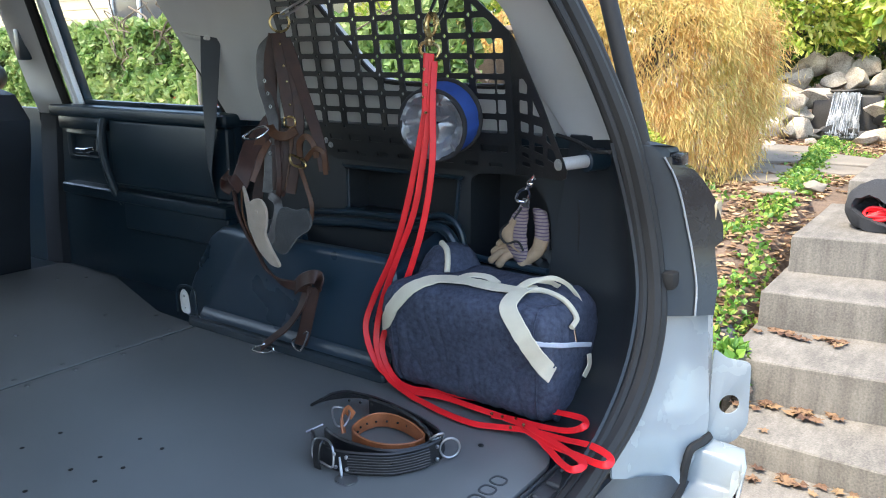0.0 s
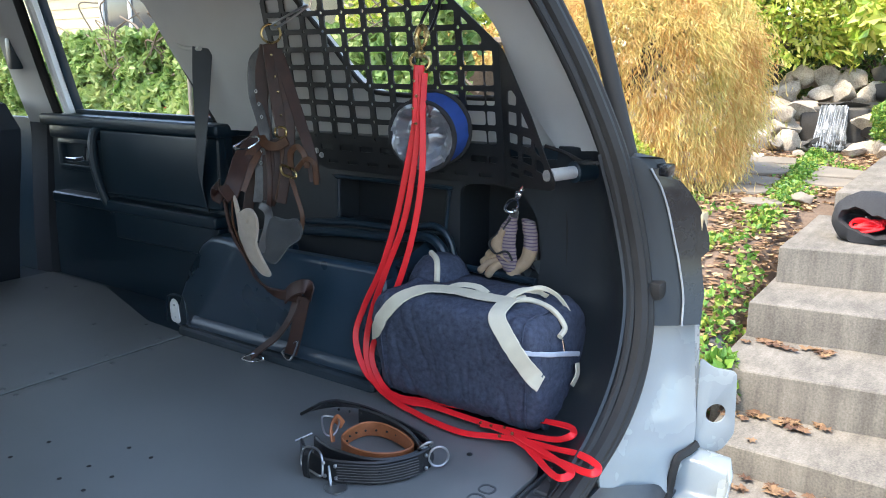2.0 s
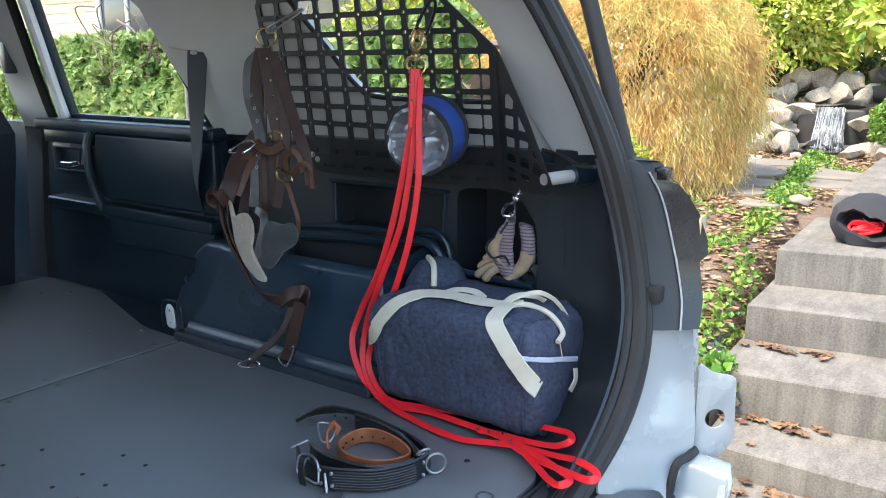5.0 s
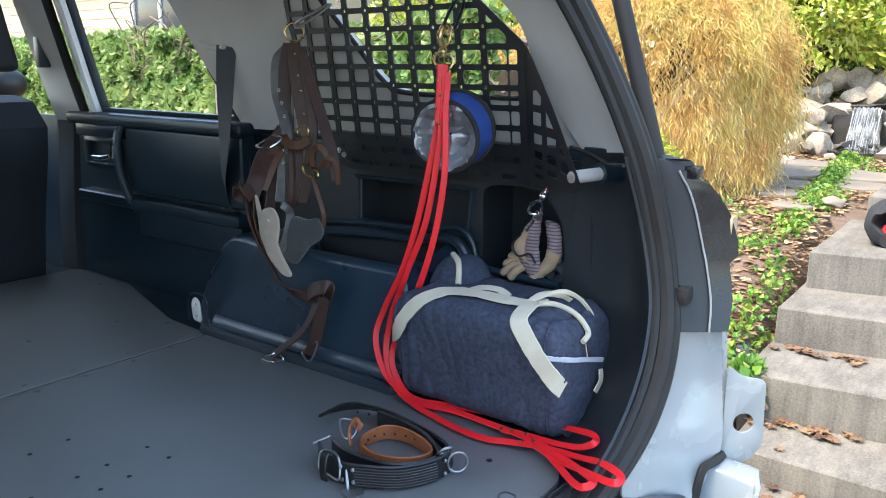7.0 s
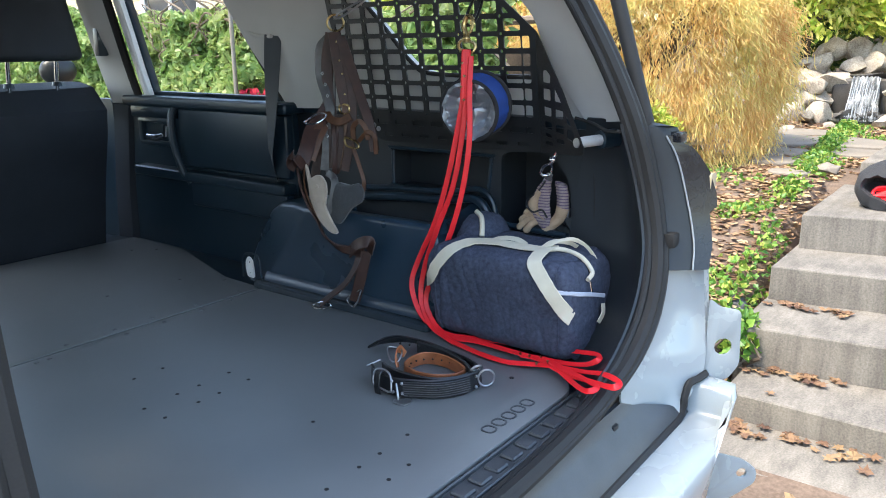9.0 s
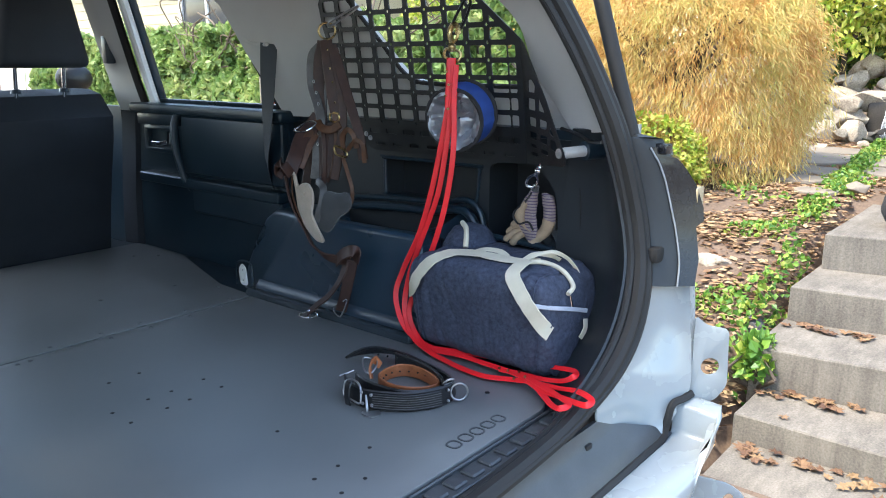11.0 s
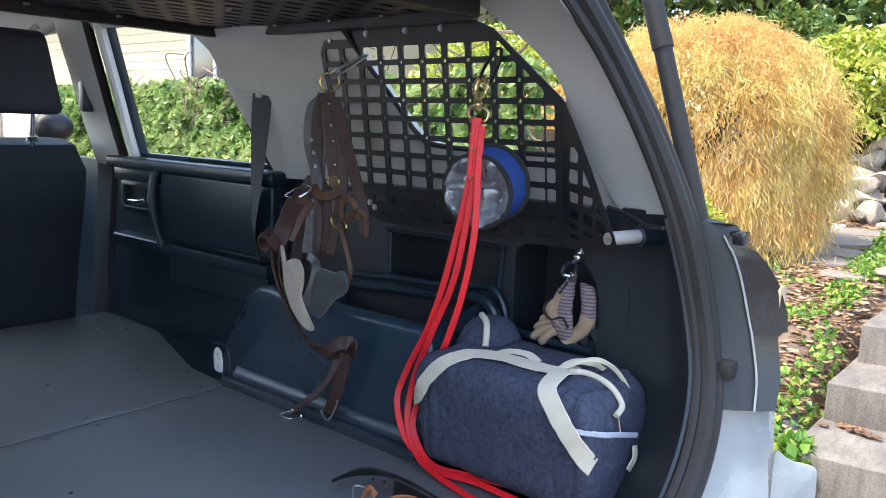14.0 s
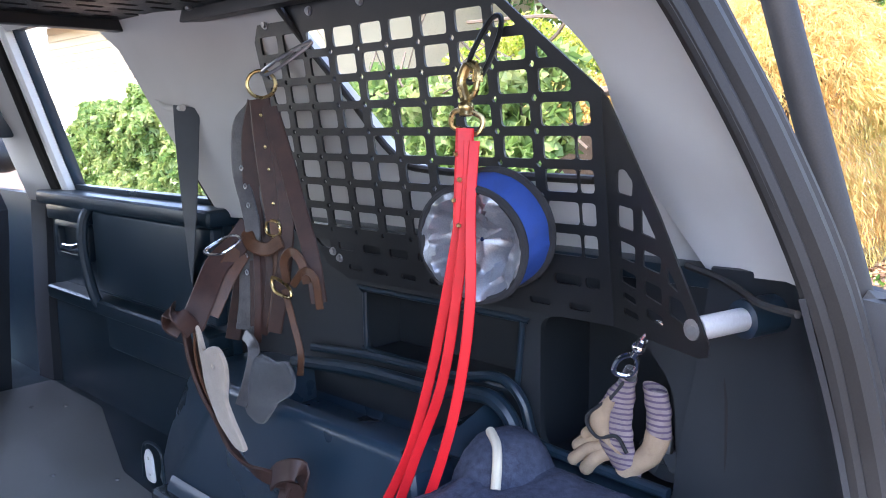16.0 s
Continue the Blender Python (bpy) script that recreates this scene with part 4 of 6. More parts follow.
edge = [(1.40, 1.708), (1.455, 1.70), (1.478, 1.66), (1.472, 1.60), (1.405, 1.335), (1.37, 1.285), (1.32, 1.266), (0.812, 1.270), (0.655, 1.284), (0.643, 1.290), (0.640, 1.302), (0.713, 1.425), (0.799, 1.546), (0.965, 1.69), (1.02, 1.712)]


def on_panel(u, v, d=0.0):
    return (1.40 - 0.14 * (v - 1.3) + d - (0.63 * (0.812 - u) if u < 0.812 else 0), u, v)


planes = inside([(1.478, 1.70), (1.478, 1.64), (1.40, 1.32), (1.34, 1.262), (0.815, 1.262), (0.815, 1.552), (0.965, 1.69), (1.0, 1.71)], 0.011)
cut = [edge]
for k in range(-2, 9):
    for j in range(9):
        y, z = 0.938 + 0.0625 * k, 1.652 - 0.0405 * j
        if k == -2:
            y += 0.026
        w, h = (0.047, 0.0285) if j < 8 else (0.042, 0.014)
        if k == -2:
            w = 0.022
        c = clip(rect(y, z - (0.006 if j == 8 else 0), w, h), planes)
        if c:
            cut.append(corners(c, 0.005, 2))
        q = Vector((y + 0.03125, z + 0.02025))
        if j and k > -2 and all(n.dot(q) - d > 0.004 for n, d in planes):
            cut.append(ring(q.x, q.y, 0.0042, 6))
# the flange behind the bend: two slanted columns and a few cut corners
for hole_at in ([(0.790, 1.440), (0.760, 1.438), (0.757, 1.455), (0.772, 1.468), (0.788, 1.466)], [(0.792, 1.400), (0.760, 1.398), (0.759, 1.424), (0.790, 1.426)], [(0.790, 1.363), (0.760, 1.361), (0.758, 1.381), (0.790, 1.384)],
                [(0.790, 1.333), (0.760, 1.330), (0.759, 1.347), (0.790, 1.350)], [(0.788, 1.313), (0.762, 1.310), (0.762, 1.319), (0.788, 1.322)], [(0.788, 1.293), (0.758, 1.292), (0.758, 1.301), (0.788, 1.302)],
                [(0.746, 1.399), (0.718, 1.396), (0.744, 1.430)], [(0.745, 1.361), (0.714, 1.359), (0.711, 1.378), (0.744, 1.381)], [(0.744, 1.328), (0.713, 1.324), (0.713, 1.344), (0.744, 1.346)], [(0.742, 1.303), (0.712, 1.300), (0.712, 1.311), (0.742, 1.314)],
                [(0.702, 1.352), (0.684, 1.345), (0.688, 1.354), (0.703, 1.372)], [(0.701, 1.318), (0.674, 1.312), (0.672, 1.326), (0.680, 1.338), (0.700, 1.340)]):
    cut.append(corners(hole_at, 0.004, 2))
for k in range(8):
    cut.append(corners(rect(0.86 + 0.0625 * k, 1.287, 0.034, 0.009), 0.004, 2))
b = plate(cut, 0.004)
bmesh.ops.bisect_plane(b, geom=b.verts[:] + b.edges[:] + b.faces[:], plane_co=(0.812, 0, 0), plane_no=(1, 0, 0))
for v in b.verts:
    v.co = on_panel(*v.co)
part("grid_plate", b, BLACKMETAL, panel, smooth=20)
for y, z in ((1.44, 1.685), (1.32, 1.695), (1.20, 1.697), (1.10, 1.697), (1.35, 1.31), (1.335, 1.30), (0.662, 1.313)):
    part("bolt", join(rod(on_panel(y, z, -0.007), on_panel(y, z, 0.0), 0.005), rod(on_panel(y, z, -0.003), on_panel(y, z, 0.0), 0.0075)), STEEL, panel)
p = Vector(on_panel(0.662, 1.313))
part("spacer_rod", rod(p + Vector((0.003, -0.001, 0)), p + Vector((0.062, -0.024, 0.002)), 0.0125, n=20), ALLOY, panel, "bright steel spacer")
part("rod_foot", rod(p + Vector((0.061, -0.0235, 0.002)), p + Vector((0.105, -0.042, 0.004)), 0.021, n=20), PLASTIC, panel)
part("washer", rod(p + Vector((-0.004, 0.002, 0)), p + Vector((0.001, 0, 0)), 0.011, n=16), STEEL, panel)

# ---- overhead shelf ----
shelf = thing("overhead_shelf", "black metal overhead storage shelf with slotted floor", "shelf")
slots = [corners([(0.06, 0.98), (1.30, 0.98), (1.30, 1.80), (0.06, 1.80)], 0.02)]
for i in range(17):
    for j in range(15):
        slots.append(corners(rect(0.13 + 0.068 * i + (0.034 if j % 2 else 0), 1.05 + 0.05 * j, 0.045, 0.02), 0.008, 2))
part("slotted_floor", plate(slots, 0.004, lambda u, v, d: (u, v, 1.722 + d)), BLACKMETAL, shelf, smooth=0)
part("rail", block(1.285, 1.315, 0.98, 1.82, 1.70, 1.755, 0.004), BLACKMETAL, shelf)
part("rail", block(0.06, 1.30, 1.79, 1.82, 1.70, 1.755, 0.004), BLACKMETAL, shelf)
part("rail", block(0.06, 1.30, 0.965, 0.995, 1.705, 1.775, 0.004), BLACKMETAL, shelf)
for y in (0.45, 0.78, 0.86, 0.90, 0.96, 1.2):
    part("bolt", rod((y, 0.957, 1.742), (y, 0.970, 1.742), 0.008), STEEL, shelf)
for x, y in ((1.27, 1.72), (1.27, 1.55), (1.27, 1.36), (1.27, 1.2), (1.0, 1.77), (0.8, 1.77), (0.6, 1.77), (1.05, 1.42), (0.9, 1.15)):
    part("bolt", ball((x, y, 1.717), 0.008, 1, (1, 1, 0.6)), STEEL, shelf)
part("stowed_bag", ball((1.02, 0.93, 1.80), 0.1, 3, (2.0, 0.7, 0.5)), BLACKCLOTH, shelf, "black cloth bag stowed on the shelf")
from mathutils.bvhtree import BVHTree
# ---- duffel bag ----
bag = thing("duffel_bag", "navy denim duffel bag with cream canvas straps", "bag")


def bagpoint(s, a, puff=0.0, creased=True):
    """s from 0 (front end) to 1 (rear end) along the bag, a round its section."""
    y = 1.0 - 0.39 * s
    end = max(0.0, 1 - (abs(2 * s - 1)) ** 12)
    c, n = math.cos(a), math.sin(a)
    sq = (abs(c) ** 5.5 + abs(n) ** 5.5) ** (-1 / 5.5)
    rx, rz = 0.126 * (0.86 + 0.14 * end), 0.126 * (0.82 + 0.18 * end)
    zc = 0.945 - 0.015 * (1 - end)
    x, z = 1.305 + c * sq * (rx + puff) - 0.026 * n, zc + n * sq * (rz + puff) * (1.0 + 0.14 * math.exp(-((s - 0.16) / 0.13) ** 2) * max(0, n) * max(0, c + 0.4))
    p = Vector((x, y, z))
    w = noise.noise(p * 7) * 0.007 + noise.noise(p * 22 + Vector((3, 1, 0))) * 0.0028
    # upright creases, sharpest near the two ends, and folds along the bottom
    w -= (0.003 + 0.009 * abs(2 * s - 1) ** 2) * (1 - abs(noise.noise((s * 13 + 0.8 * noise.noise(p * 8), n * 1.6, 4.0)))) ** 6
    w -= 0.003 * (1 - abs(noise.noise((s * 5, n * 7 + c * 3, 9.0)))) ** 8
    q = p + Vector((c, 0.0, n)) * (w if creased else 0.0)
    q.z = max(q.z, FLOOR + 0.003)
    return q


rows = [[bagpoint(i / 88, 2 * math.pi * k / 96) for k in range(96)] for i in range(89)]
b = loft(rows, True)
b.verts.ensure_lookup_table()
skin = b.verts[:]
for r0, out in ((0, 0.010), (88, -0.010)):
    # each end is closed by rings that draw in to its middle, a little puffed and creased
    vs = skin[r0 * 96:r0 * 96 + 96]
    start = [v.co.copy() for v in vs]
    mid = sum(start, Vector()) / 96
    for f in (0.93, 0.8, 0.6, 0.35, 0.1):
        ringed = [b.verts.new(mid.lerp(p, f) + Vector((0, out * (1 - f * f) + 0.006 * noise.noise(p * 24 + Vector((0, f * 5, 0))), 0))) for p in start]
        for k in range(96):
            b.faces.new((vs[k], vs[(k + 1) % 96], ringed[(k + 1) % 96], ringed[k]))
        vs = ringed
    b.faces.new(vs)
bmesh.ops.recalc_face_normals(b, faces=b.faces[:])
cloth = BVHTree.FromBMesh(b)
plain = loft([[bagpoint(i / 22, 2 * math.pi * k / 24, 0.0, False) for k in range(24)] for i in range(23)], True)
plain.verts.ensure_lookup_table()
for r0 in (0, 22):
    plain.faces.new([plain.verts[r0 * 24 + k] for k in range(24)])
bmesh.ops.recalc_face_normals(plain, faces=plain.faces[:])
for _ in range(3):
    bmesh.ops.smooth_vert(plain, verts=plain.verts[:], factor=0.5, use_axis_x=True, use_axis_y=True, use_axis_z=True)
form = BVHTree.FromBMesh(plain)
plain.free()
part("body", b, DENIM, bag, smooth=80)
lump = loft([[Vector((1.345 + 0.075 * rr * math.cos(a), 0.945 - 0.005 + 0.062 * rr * math.sin(a), z)) + Vector((0.012 * noise.noise((a * 2, z * 30, 0)), 0.010 * noise.noise((a * 2, z * 30, 5)), 0)) for a in [2 * math.pi * k / 28 for k in range(28)]] for rr, z in ((1.0, 0.98), (1.04, 1.03), (0.98, 1.065), (0.82, 1.09), (0.55, 1.108), (0.2, 1.115), (0.02, 1.116))], True)
part("folded_end", lump, DENIM, bag, smooth=80)


def bagside(t, p, d):
    """Straight out from the bag's cloth."""
    n = Vector()
    for o in ((0, 0, 0), (0.02, 0, 0), (-0.02, 0, 0), (0, 0.02, 0), (0, -0.02, 0), (0, 0, 0.02), (0, 0, -0.02)):
        n += form.find_nearest(p + Vector(o))[1]
    return n


def raised(pts, h=0.002):
    """Lays a line on the bag's cloth."""
    out = []
    for p in pts:
        q = cloth.find_nearest(p)[0]
        out.append(q + form.find_nearest(p)[1] * (h + 0.0065))
    return out


part("strap", strap(raised([(1.19, 0.992, 0.965), (1.186, 0.972, 0.989), (1.181, 0.952, 1.018), (1.185, 0.917, 1.05), (1.213, 0.881, 1.063), (1.231, 0.826, 1.067), (1.229, 0.758, 1.071), (1.236, 0.699, 1.072)]), 0.032, 0.003, bagside), CANVAS, bag, "cream canvas carrying strap")
part("strap", strap(raised([(1.275, 0.703, 1.076), (1.250, 0.700, 1.073), (1.215, 0.697, 1.068), (1.180, 0.692, 1.055), (1.172, 0.667, 1.032), (1.175, 0.645, 1.004), (1.180, 0.628, 0.976), (1.184, 0.616, 0.953), (1.188, 0.611, 0.940)]), 0.034, 0.003, bagside), CANVAS, bag, "cream canvas carrying strap")
part("carry_loop", strap([(1.240, 0.708, 1.074), (1.262, 0.693, 1.088), (1.295, 0.668, 1.094), (1.320, 0.647, 1.080), (1.334, 0.630, 1.056), (1.338, 0.620, 1.035)], 0.010, 0.003, (-0.9, 0.3, 0.3)), CANVAS, bag, "cream canvas carrying strap")
part("carry_loop", strap([(1.236, 0.715, 1.074), (1.268, 0.702, 1.088), (1.302, 0.680, 1.084), (1.325, 0.665, 1.070)], 0.012, 0.003, (-0.9, 0.3, 0.3)), CANVAS, bag, "cream canvas carrying strap")
part("carry_loop", strap([(1.24, 0.86, 1.07), (1.262, 0.835, 1.080), (1.275, 0.80, 1.079), (1.268, 0.77, 1.071)], 0.016, 0.003, (-0.5, 0.2, 1)), CANVAS, bag, "cream canvas carrying strap")
part("piping", tube(raised([(1.245, 0.692, 1.073), (1.278, 0.673, 1.06), (1.282, 0.638, 1.048), (1.281, 0.616, 1.029), (1.256, 0.61, 1.018)], 0.002), 0.0055, 6), CANVAS, bag, "pale piping")
part("piping", tube([(1.33, 0.952, 1.118), (1.31, 0.925, 1.112), (1.290, 0.908, 1.096), (1.277, 0.900, 1.072)], 0.0065, 6), CANVAS, bag, "pale piping")
part("zip", strap(raised([(1.186, 0.640, 1.003), (1.209, 0.617, 0.997), (1.256, 0.605, 0.985), (1.325, 0.602, 0.965)], 0.002), 0.010, 0.004, bagside), mat("pale_zip_tape", (0.42, 0.45, 0.52), 0.6), bag, "pale zip")
part("zip_pull", strap(raised([(1.258, 0.612, 1.012), (1.262, 0.606, 0.99)], 0.005), 0.006, 0.003, bagside), CHROME, bag)
part("end_tab", strap(raised([(1.325, 0.600, 0.945), (1.318, 0.598, 0.925), (1.305, 0.599, 0.905)]), 0.018, 0.003, bagside), CANVAS, bag)

for k in (0.07, 0.93):
    part("seam", tube([p + (p - Vector((1.305, p.y, 0.945))).normalized() * 0.001 for p in [bagpoint(k, radians(a)) for a in range(0, 360, 10)]], 0.0016, 2, True, 5), DENIM, bag)

# ---- red leash ----
leash = thing("dog_leash", "long red coated dog leash trailing onto the cargo floor", "leash")


LAY = (-0.45, -0.2, 0.87)


def lie(t, p, d):
    """The strap hangs flat to the cabin and lies flat on the floor."""
    k = min(1.0, max(0.0, (p.z - 0.85) / 0.08))
    return Vector(LAY).lerp(Vector((-0.72, -0.69, 0.1)), k)


part("strap", strap([(1.292, 0.951, 1.50), (1.284, 0.953, 1.44), (1.272, 0.968, 1.33), (1.262, 0.995, 1.20), (1.252, 1.028, 1.09), (1.235, 1.065, 1.00), (1.215, 1.075, 0.93), (1.20, 1.03, 0.860), (1.198, 0.955, 0.832), (1.212, 0.905, 0.828), (1.222, 0.866, 0.83), (1.230, 0.807, 0.832), (1.236, 0.738, 0.835), (1.235, 0.68, 0.842), (1.229, 0.624, 0.853), (1.197, 0.552, 0.874), (1.175, 0.528, 0.880), (1.158, 0.525, 0.878), (1.163, 0.555, 0.860), (1.184, 0.616, 0.841), (1.193, 0.683, 0.833), (1.188, 0.73, 0.831)], 0.0135, 0.003, lie), REDSTRAP, leash)
part("strap", strap([(1.286, 0.946, 1.50), (1.278, 0.945, 1.42), (1.268, 0.955, 1.30), (1.26, 0.975, 1.19), (1.25, 1.015, 1.085), (1.232, 1.045, 0.98), (1.215, 1.045, 0.90), (1.195, 1.0, 0.845), (1.178, 0.93, 0.827), (1.167, 0.877, 0.824), (1.153, 0.815, 0.824), (1.147, 0.745, 0.825), (1.161, 0.69, 0.828), (1.165, 0.632, 0.836), (1.150, 0.558, 0.848), (1.115, 0.49, 0.872), (1.092, 0.447, 0.876), (1.070, 0.437, 0.876), (1.066, 0.452, 0.872), (1.092, 0.505, 0.86), (1.131, 0.582, 0.842), (1.158, 0.635, 0.838)], 0.0135, 0.003, lie), REDSTRAP, leash)
part("strap", strap([(1.290, 0.941, 1.50), (1.276, 0.936, 1.42), (1.266, 0.93, 1.30), (1.258, 0.946, 1.18), (1.246, 0.975, 1.07), (1.23, 1.012, 0.97), (1.215, 1.03, 0.90), (1.20, 0.99, 0.848), (1.19, 0.93, 0.83), (1.205, 0.86, 0.828), (1.20, 0.78, 0.829), (1.19, 0.70, 0.832), (1.165, 0.635, 0.838), (1.113, 0.568, 0.842), (1.055, 0.512, 0.858), (1.037, 0.486, 0.865), (1.048, 0.475, 0.867), (1.068, 0.484, 0.866), (1.115, 0.545, 0.853), (1.148, 0.60, 0.845), (1.168, 0.64, 0.842)], 0.0135, 0.003, lie), REDSTRAP, leash)
part("sewn_end", strap([(1.286, 0.952, 1.515), (1.280, 0.950, 1.46), (1.276, 0.950, 1.40)], 0.022, 0.006, (-0.75, -0.65, 0.1)), REDSTRAP, leash)
for q in ((1.268, 0.952, 1.485), (1.266, 0.944, 1.455), (1.264, 0.952, 1.43), (1.264, 0.944, 1.40), (1.185, 0.729, 0.836), (1.184, 0.705, 0.837), (1.183, 0.674, 0.842), (1.165, 0.647, 0.844), (1.153, 0.668, 0.838)):
    part("rivet", ball(q, 0.0036, 1), BRASS, leash)
snap = part("snap_hook", join(tube([(1.296, 0.958, 1.512), (1.285, 0.972, 1.518), (1.285, 0.968, 1.535), (1.297, 0.953, 1.535), (1.305, 0.940, 1.525), (1.300, 0.944, 1.508)], 0.0035, 5, True, 8), rod((1.294, 0.957, 1.530), (1.296, 0.960, 1.552), 0.009, 0.006), ball((1.295, 0.958, 1.540), 0.010, 2),
            tube([(1.296, 0.960, 1.55), (1.298, 0.967, 1.57), (1.301, 0.960, 1.59), (1.304, 0.948, 1.585), (1.303, 0.946, 1.57)], 0.0065, 5), tube([(1.297, 0.962, 1.548), (1.300, 0.949, 1.556), (1.303, 0.946, 1.572)], 0.004, 4)), BRASS, leash, "brass swivel snap")
clipper = thing("carabiner", "black metal carabiner hooked in the grid panel", "carabiner")
part("gate_ring", tube([(1.301, 0.962, 1.572), (1.315, 0.968, 1.60), (1.345, 0.962, 1.645), (1.352, 0.950, 1.650), (1.342, 0.945, 1.625), (1.312, 0.947, 1.578)], 0.0035, 5, True, 8), BLACKMETAL, clipper)

# ---- collapsible bowl ----
bowl = thing("collapsible_bowl", "folded blue cloth travel bowl with crumpled silver lining", "bowl")
BC, BN = Vector((1.322, 0.956, 1.376)), Vector((-0.93, -0.18, -0.14)).normalized()
BU = BN.cross(Vector((0, 0, 1))).normalized()
BV = BU.cross(BN)


def bowlrow(r, d, crumple):
    out = []
    for k in range(112):
        a = 2 * math.pi * k / 112
        p = BC + (BU * math.cos(a) + BV * math.sin(a)) * r * 0.93 + BN * d
        out.append(p + BN * crumple * (1.5 * (0.30 - 2.2 * abs(noise.noise(p * 20 + BU * 3))) + 0.7 * (0.5 - 2 * abs(noise.noise(p * 45)))) + (BU * math.cos(a) + BV * math.sin(a)) * crumple * 0.4 * noise.noise(p * 60))
    return out


part("lining", loft([bowlrow(r, d, c) for r, d, c in ((0.077, 0.030, 0.001), (0.074, 0.034, 0.006), (0.069, 0.033, 0.011), (0.064, 0.030, 0.014), (0.058, 0.027, 0.016), (0.052, 0.022, 0.017), (0.046, 0.016, 0.017), (0.040, 0.010, 0.015), (0.033, 0.004, 0.012), (0.024, 0.0, 0.010), (0.014, 0.0, 0.008), (0.003, 0.002, 0.004))], True, 0.0015), SILVER, bowl, "crumpled silver lining", 45)
off = Vector((0.010, -0.013, 0.012))
part("shell", loft([[p + off * s for p in bowlrow(r, d, 0.003)] for r, d, s in ((0.078, 0.028, 0.0), (0.080, 0.014, 0.5), (0.081, -0.002, 0.95), (0.081, -0.006, 1.0), (0.074, -0.014, 1.05), (0.03, -0.018, 1.05))], True, 0.002), BLUE, bowl, "blue cloth shell", 60)
part("rim", tube([p for p in bowlrow(0.078, 0.030, 0.002)[::7]], 0.0055, 4, True, 8), BLACKCLOTH, bowl, "black bound rim")
part("base_rim", tube([p + off for p in bowlrow(0.081, -0.004, 0.002)[::7]], 0.0055, 4, True, 8), BLACKCLOTH, bowl, "black bound rim")

# ---- collars on the floor ----
collar = thing("dog_collar", "wide black leather dog collar with steel buckle on the floor", "collar")


def outward(c):
    return lambda t, p, d: (p.x - c[0], p.y - c[1], 0.0)


CC = (0.995, 0.85)


def lifted(pts, z):
    return [(x, y, z) for x, y in pts]


FRONT = [(0.905, 0.935), (0.882, 0.90), (0.876, 0.862), (0.884, 0.825), (0.915, 0.772), (0.945, 0.748), (0.977, 0.733), (1.012, 0.728)]
BACK = [(1.012, 0.728), (1.045, 0.752), (1.068, 0.80), (1.082, 0.85), (1.092, 0.905), (1.09, 0.955), (1.075, 1.0), (1.04, 1.022), (1.005, 1.022)]
part("strap", strap(lifted(FRONT, FLOOR + 0.022), 0.042, 0.006, outward(CC)), BLACKLEATHER, collar)
part("stitched_band", strap([(x + 0.06 * (x - CC[0]), y + 0.06 * (y - CC[1]), FLOOR + 0.022) for x, y in FRONT[3:7]], 0.034, 0.003, outward(CC)), BLACKLEATHER, collar)
for z in (0.009, 0.014, 0.019, 0.024, 0.029, 0.034):
    part("stitching", tube([(x + 0.085 * (x - CC[0]), y + 0.085 * (y - CC[1]), FLOOR + z) for x, y in FRONT[3:7]], 0.0008, 5, n=5), GREYLEATHER, collar)
part("free_end", sweep(smoothed([(x, y, FLOOR + 0.022 + 0.012 * i / 8) for i, (x, y) in enumerate(BACK)], 7), strap_section(0.042, 0.006), lambda t, p, d: (p.x - CC[0], p.y - CC[1], 0.25 * t)), BLACKLEATHER, collar)
part("padding", strap(lifted([(0.93, 0.925), (0.918, 0.89), (0.915, 0.848), (0.925, 0.79), (0.957, 0.752), (1.0, 0.742), (1.03, 0.77), (1.055, 0.82), (1.068, 0.88), (1.07, 0.94)], FLOOR + 0.021), 0.040, 0.007, outward(CC)), BLACKLEATHER, collar)
for i in range(5):
    x, y = BACK[4 + i // 2]
    part("punched_hole", ball((1.078 - 0.006 * i, 0.885 + 0.024 * i, FLOOR + 0.030), 0.003, 1), RUBBER, collar)
part("d_ring", tube([(1.020 + 0.0135 * math.cos(a), 0.713 - 0.0115 * math.cos(a), 0.840 + 0.0185 * math.sin(a)) for a in [k * math.pi / 5 for k in range(10)]], 0.0022, 4, True, 8), STEEL, collar, "steel D-ring")
part("d_ring", tube([(0.996, 0.737, 0.858), (1.0, 0.728, 0.868), (1.012, 0.722, 0.868), (1.016, 0.73, 0.856)], 0.0025, 5, True, 8), STEEL, collar)
part("buckle", tube([(0.868, 0.896, 0.858), (0.874, 0.890, 0.867), (0.878, 0.872, 0.867), (0.873, 0.855, 0.860), (0.867, 0.848, 0.838), (0.865, 0.851, 0.828), (0.866, 0.872, 0.829), (0.864, 0.894, 0.836)], 0.0022, 5, True, 8), STEEL, collar, "steel buckle")
part("keeper", strap([(0.866, 0.885, 0.815), (0.862, 0.884, 0.838), (0.868, 0.884, 0.862), (0.884, 0.884, 0.864)], 0.016, 0.004, (-1, 0, 0.3)), BLACKLEATHER, collar)
for q in ((0.869, 0.848, 0.852), (0.870, 0.846, 0.828), (0.995, 0.722, 0.850), (0.995, 0.722, 0.826), (0.875, 0.826, 0.850), (0.875, 0.825, 0.828)):
    part("rivet", ball(q, 0.004, 1), STEEL, collar)
part("tag_ring", tube([(0.872, 0.838, 0.848), (0.866, 0.832, 0.835), (0.862, 0.826, 0.821), (0.868, 0.830, 0.823)], 0.0018, 5, True, 8), STEEL, collar)
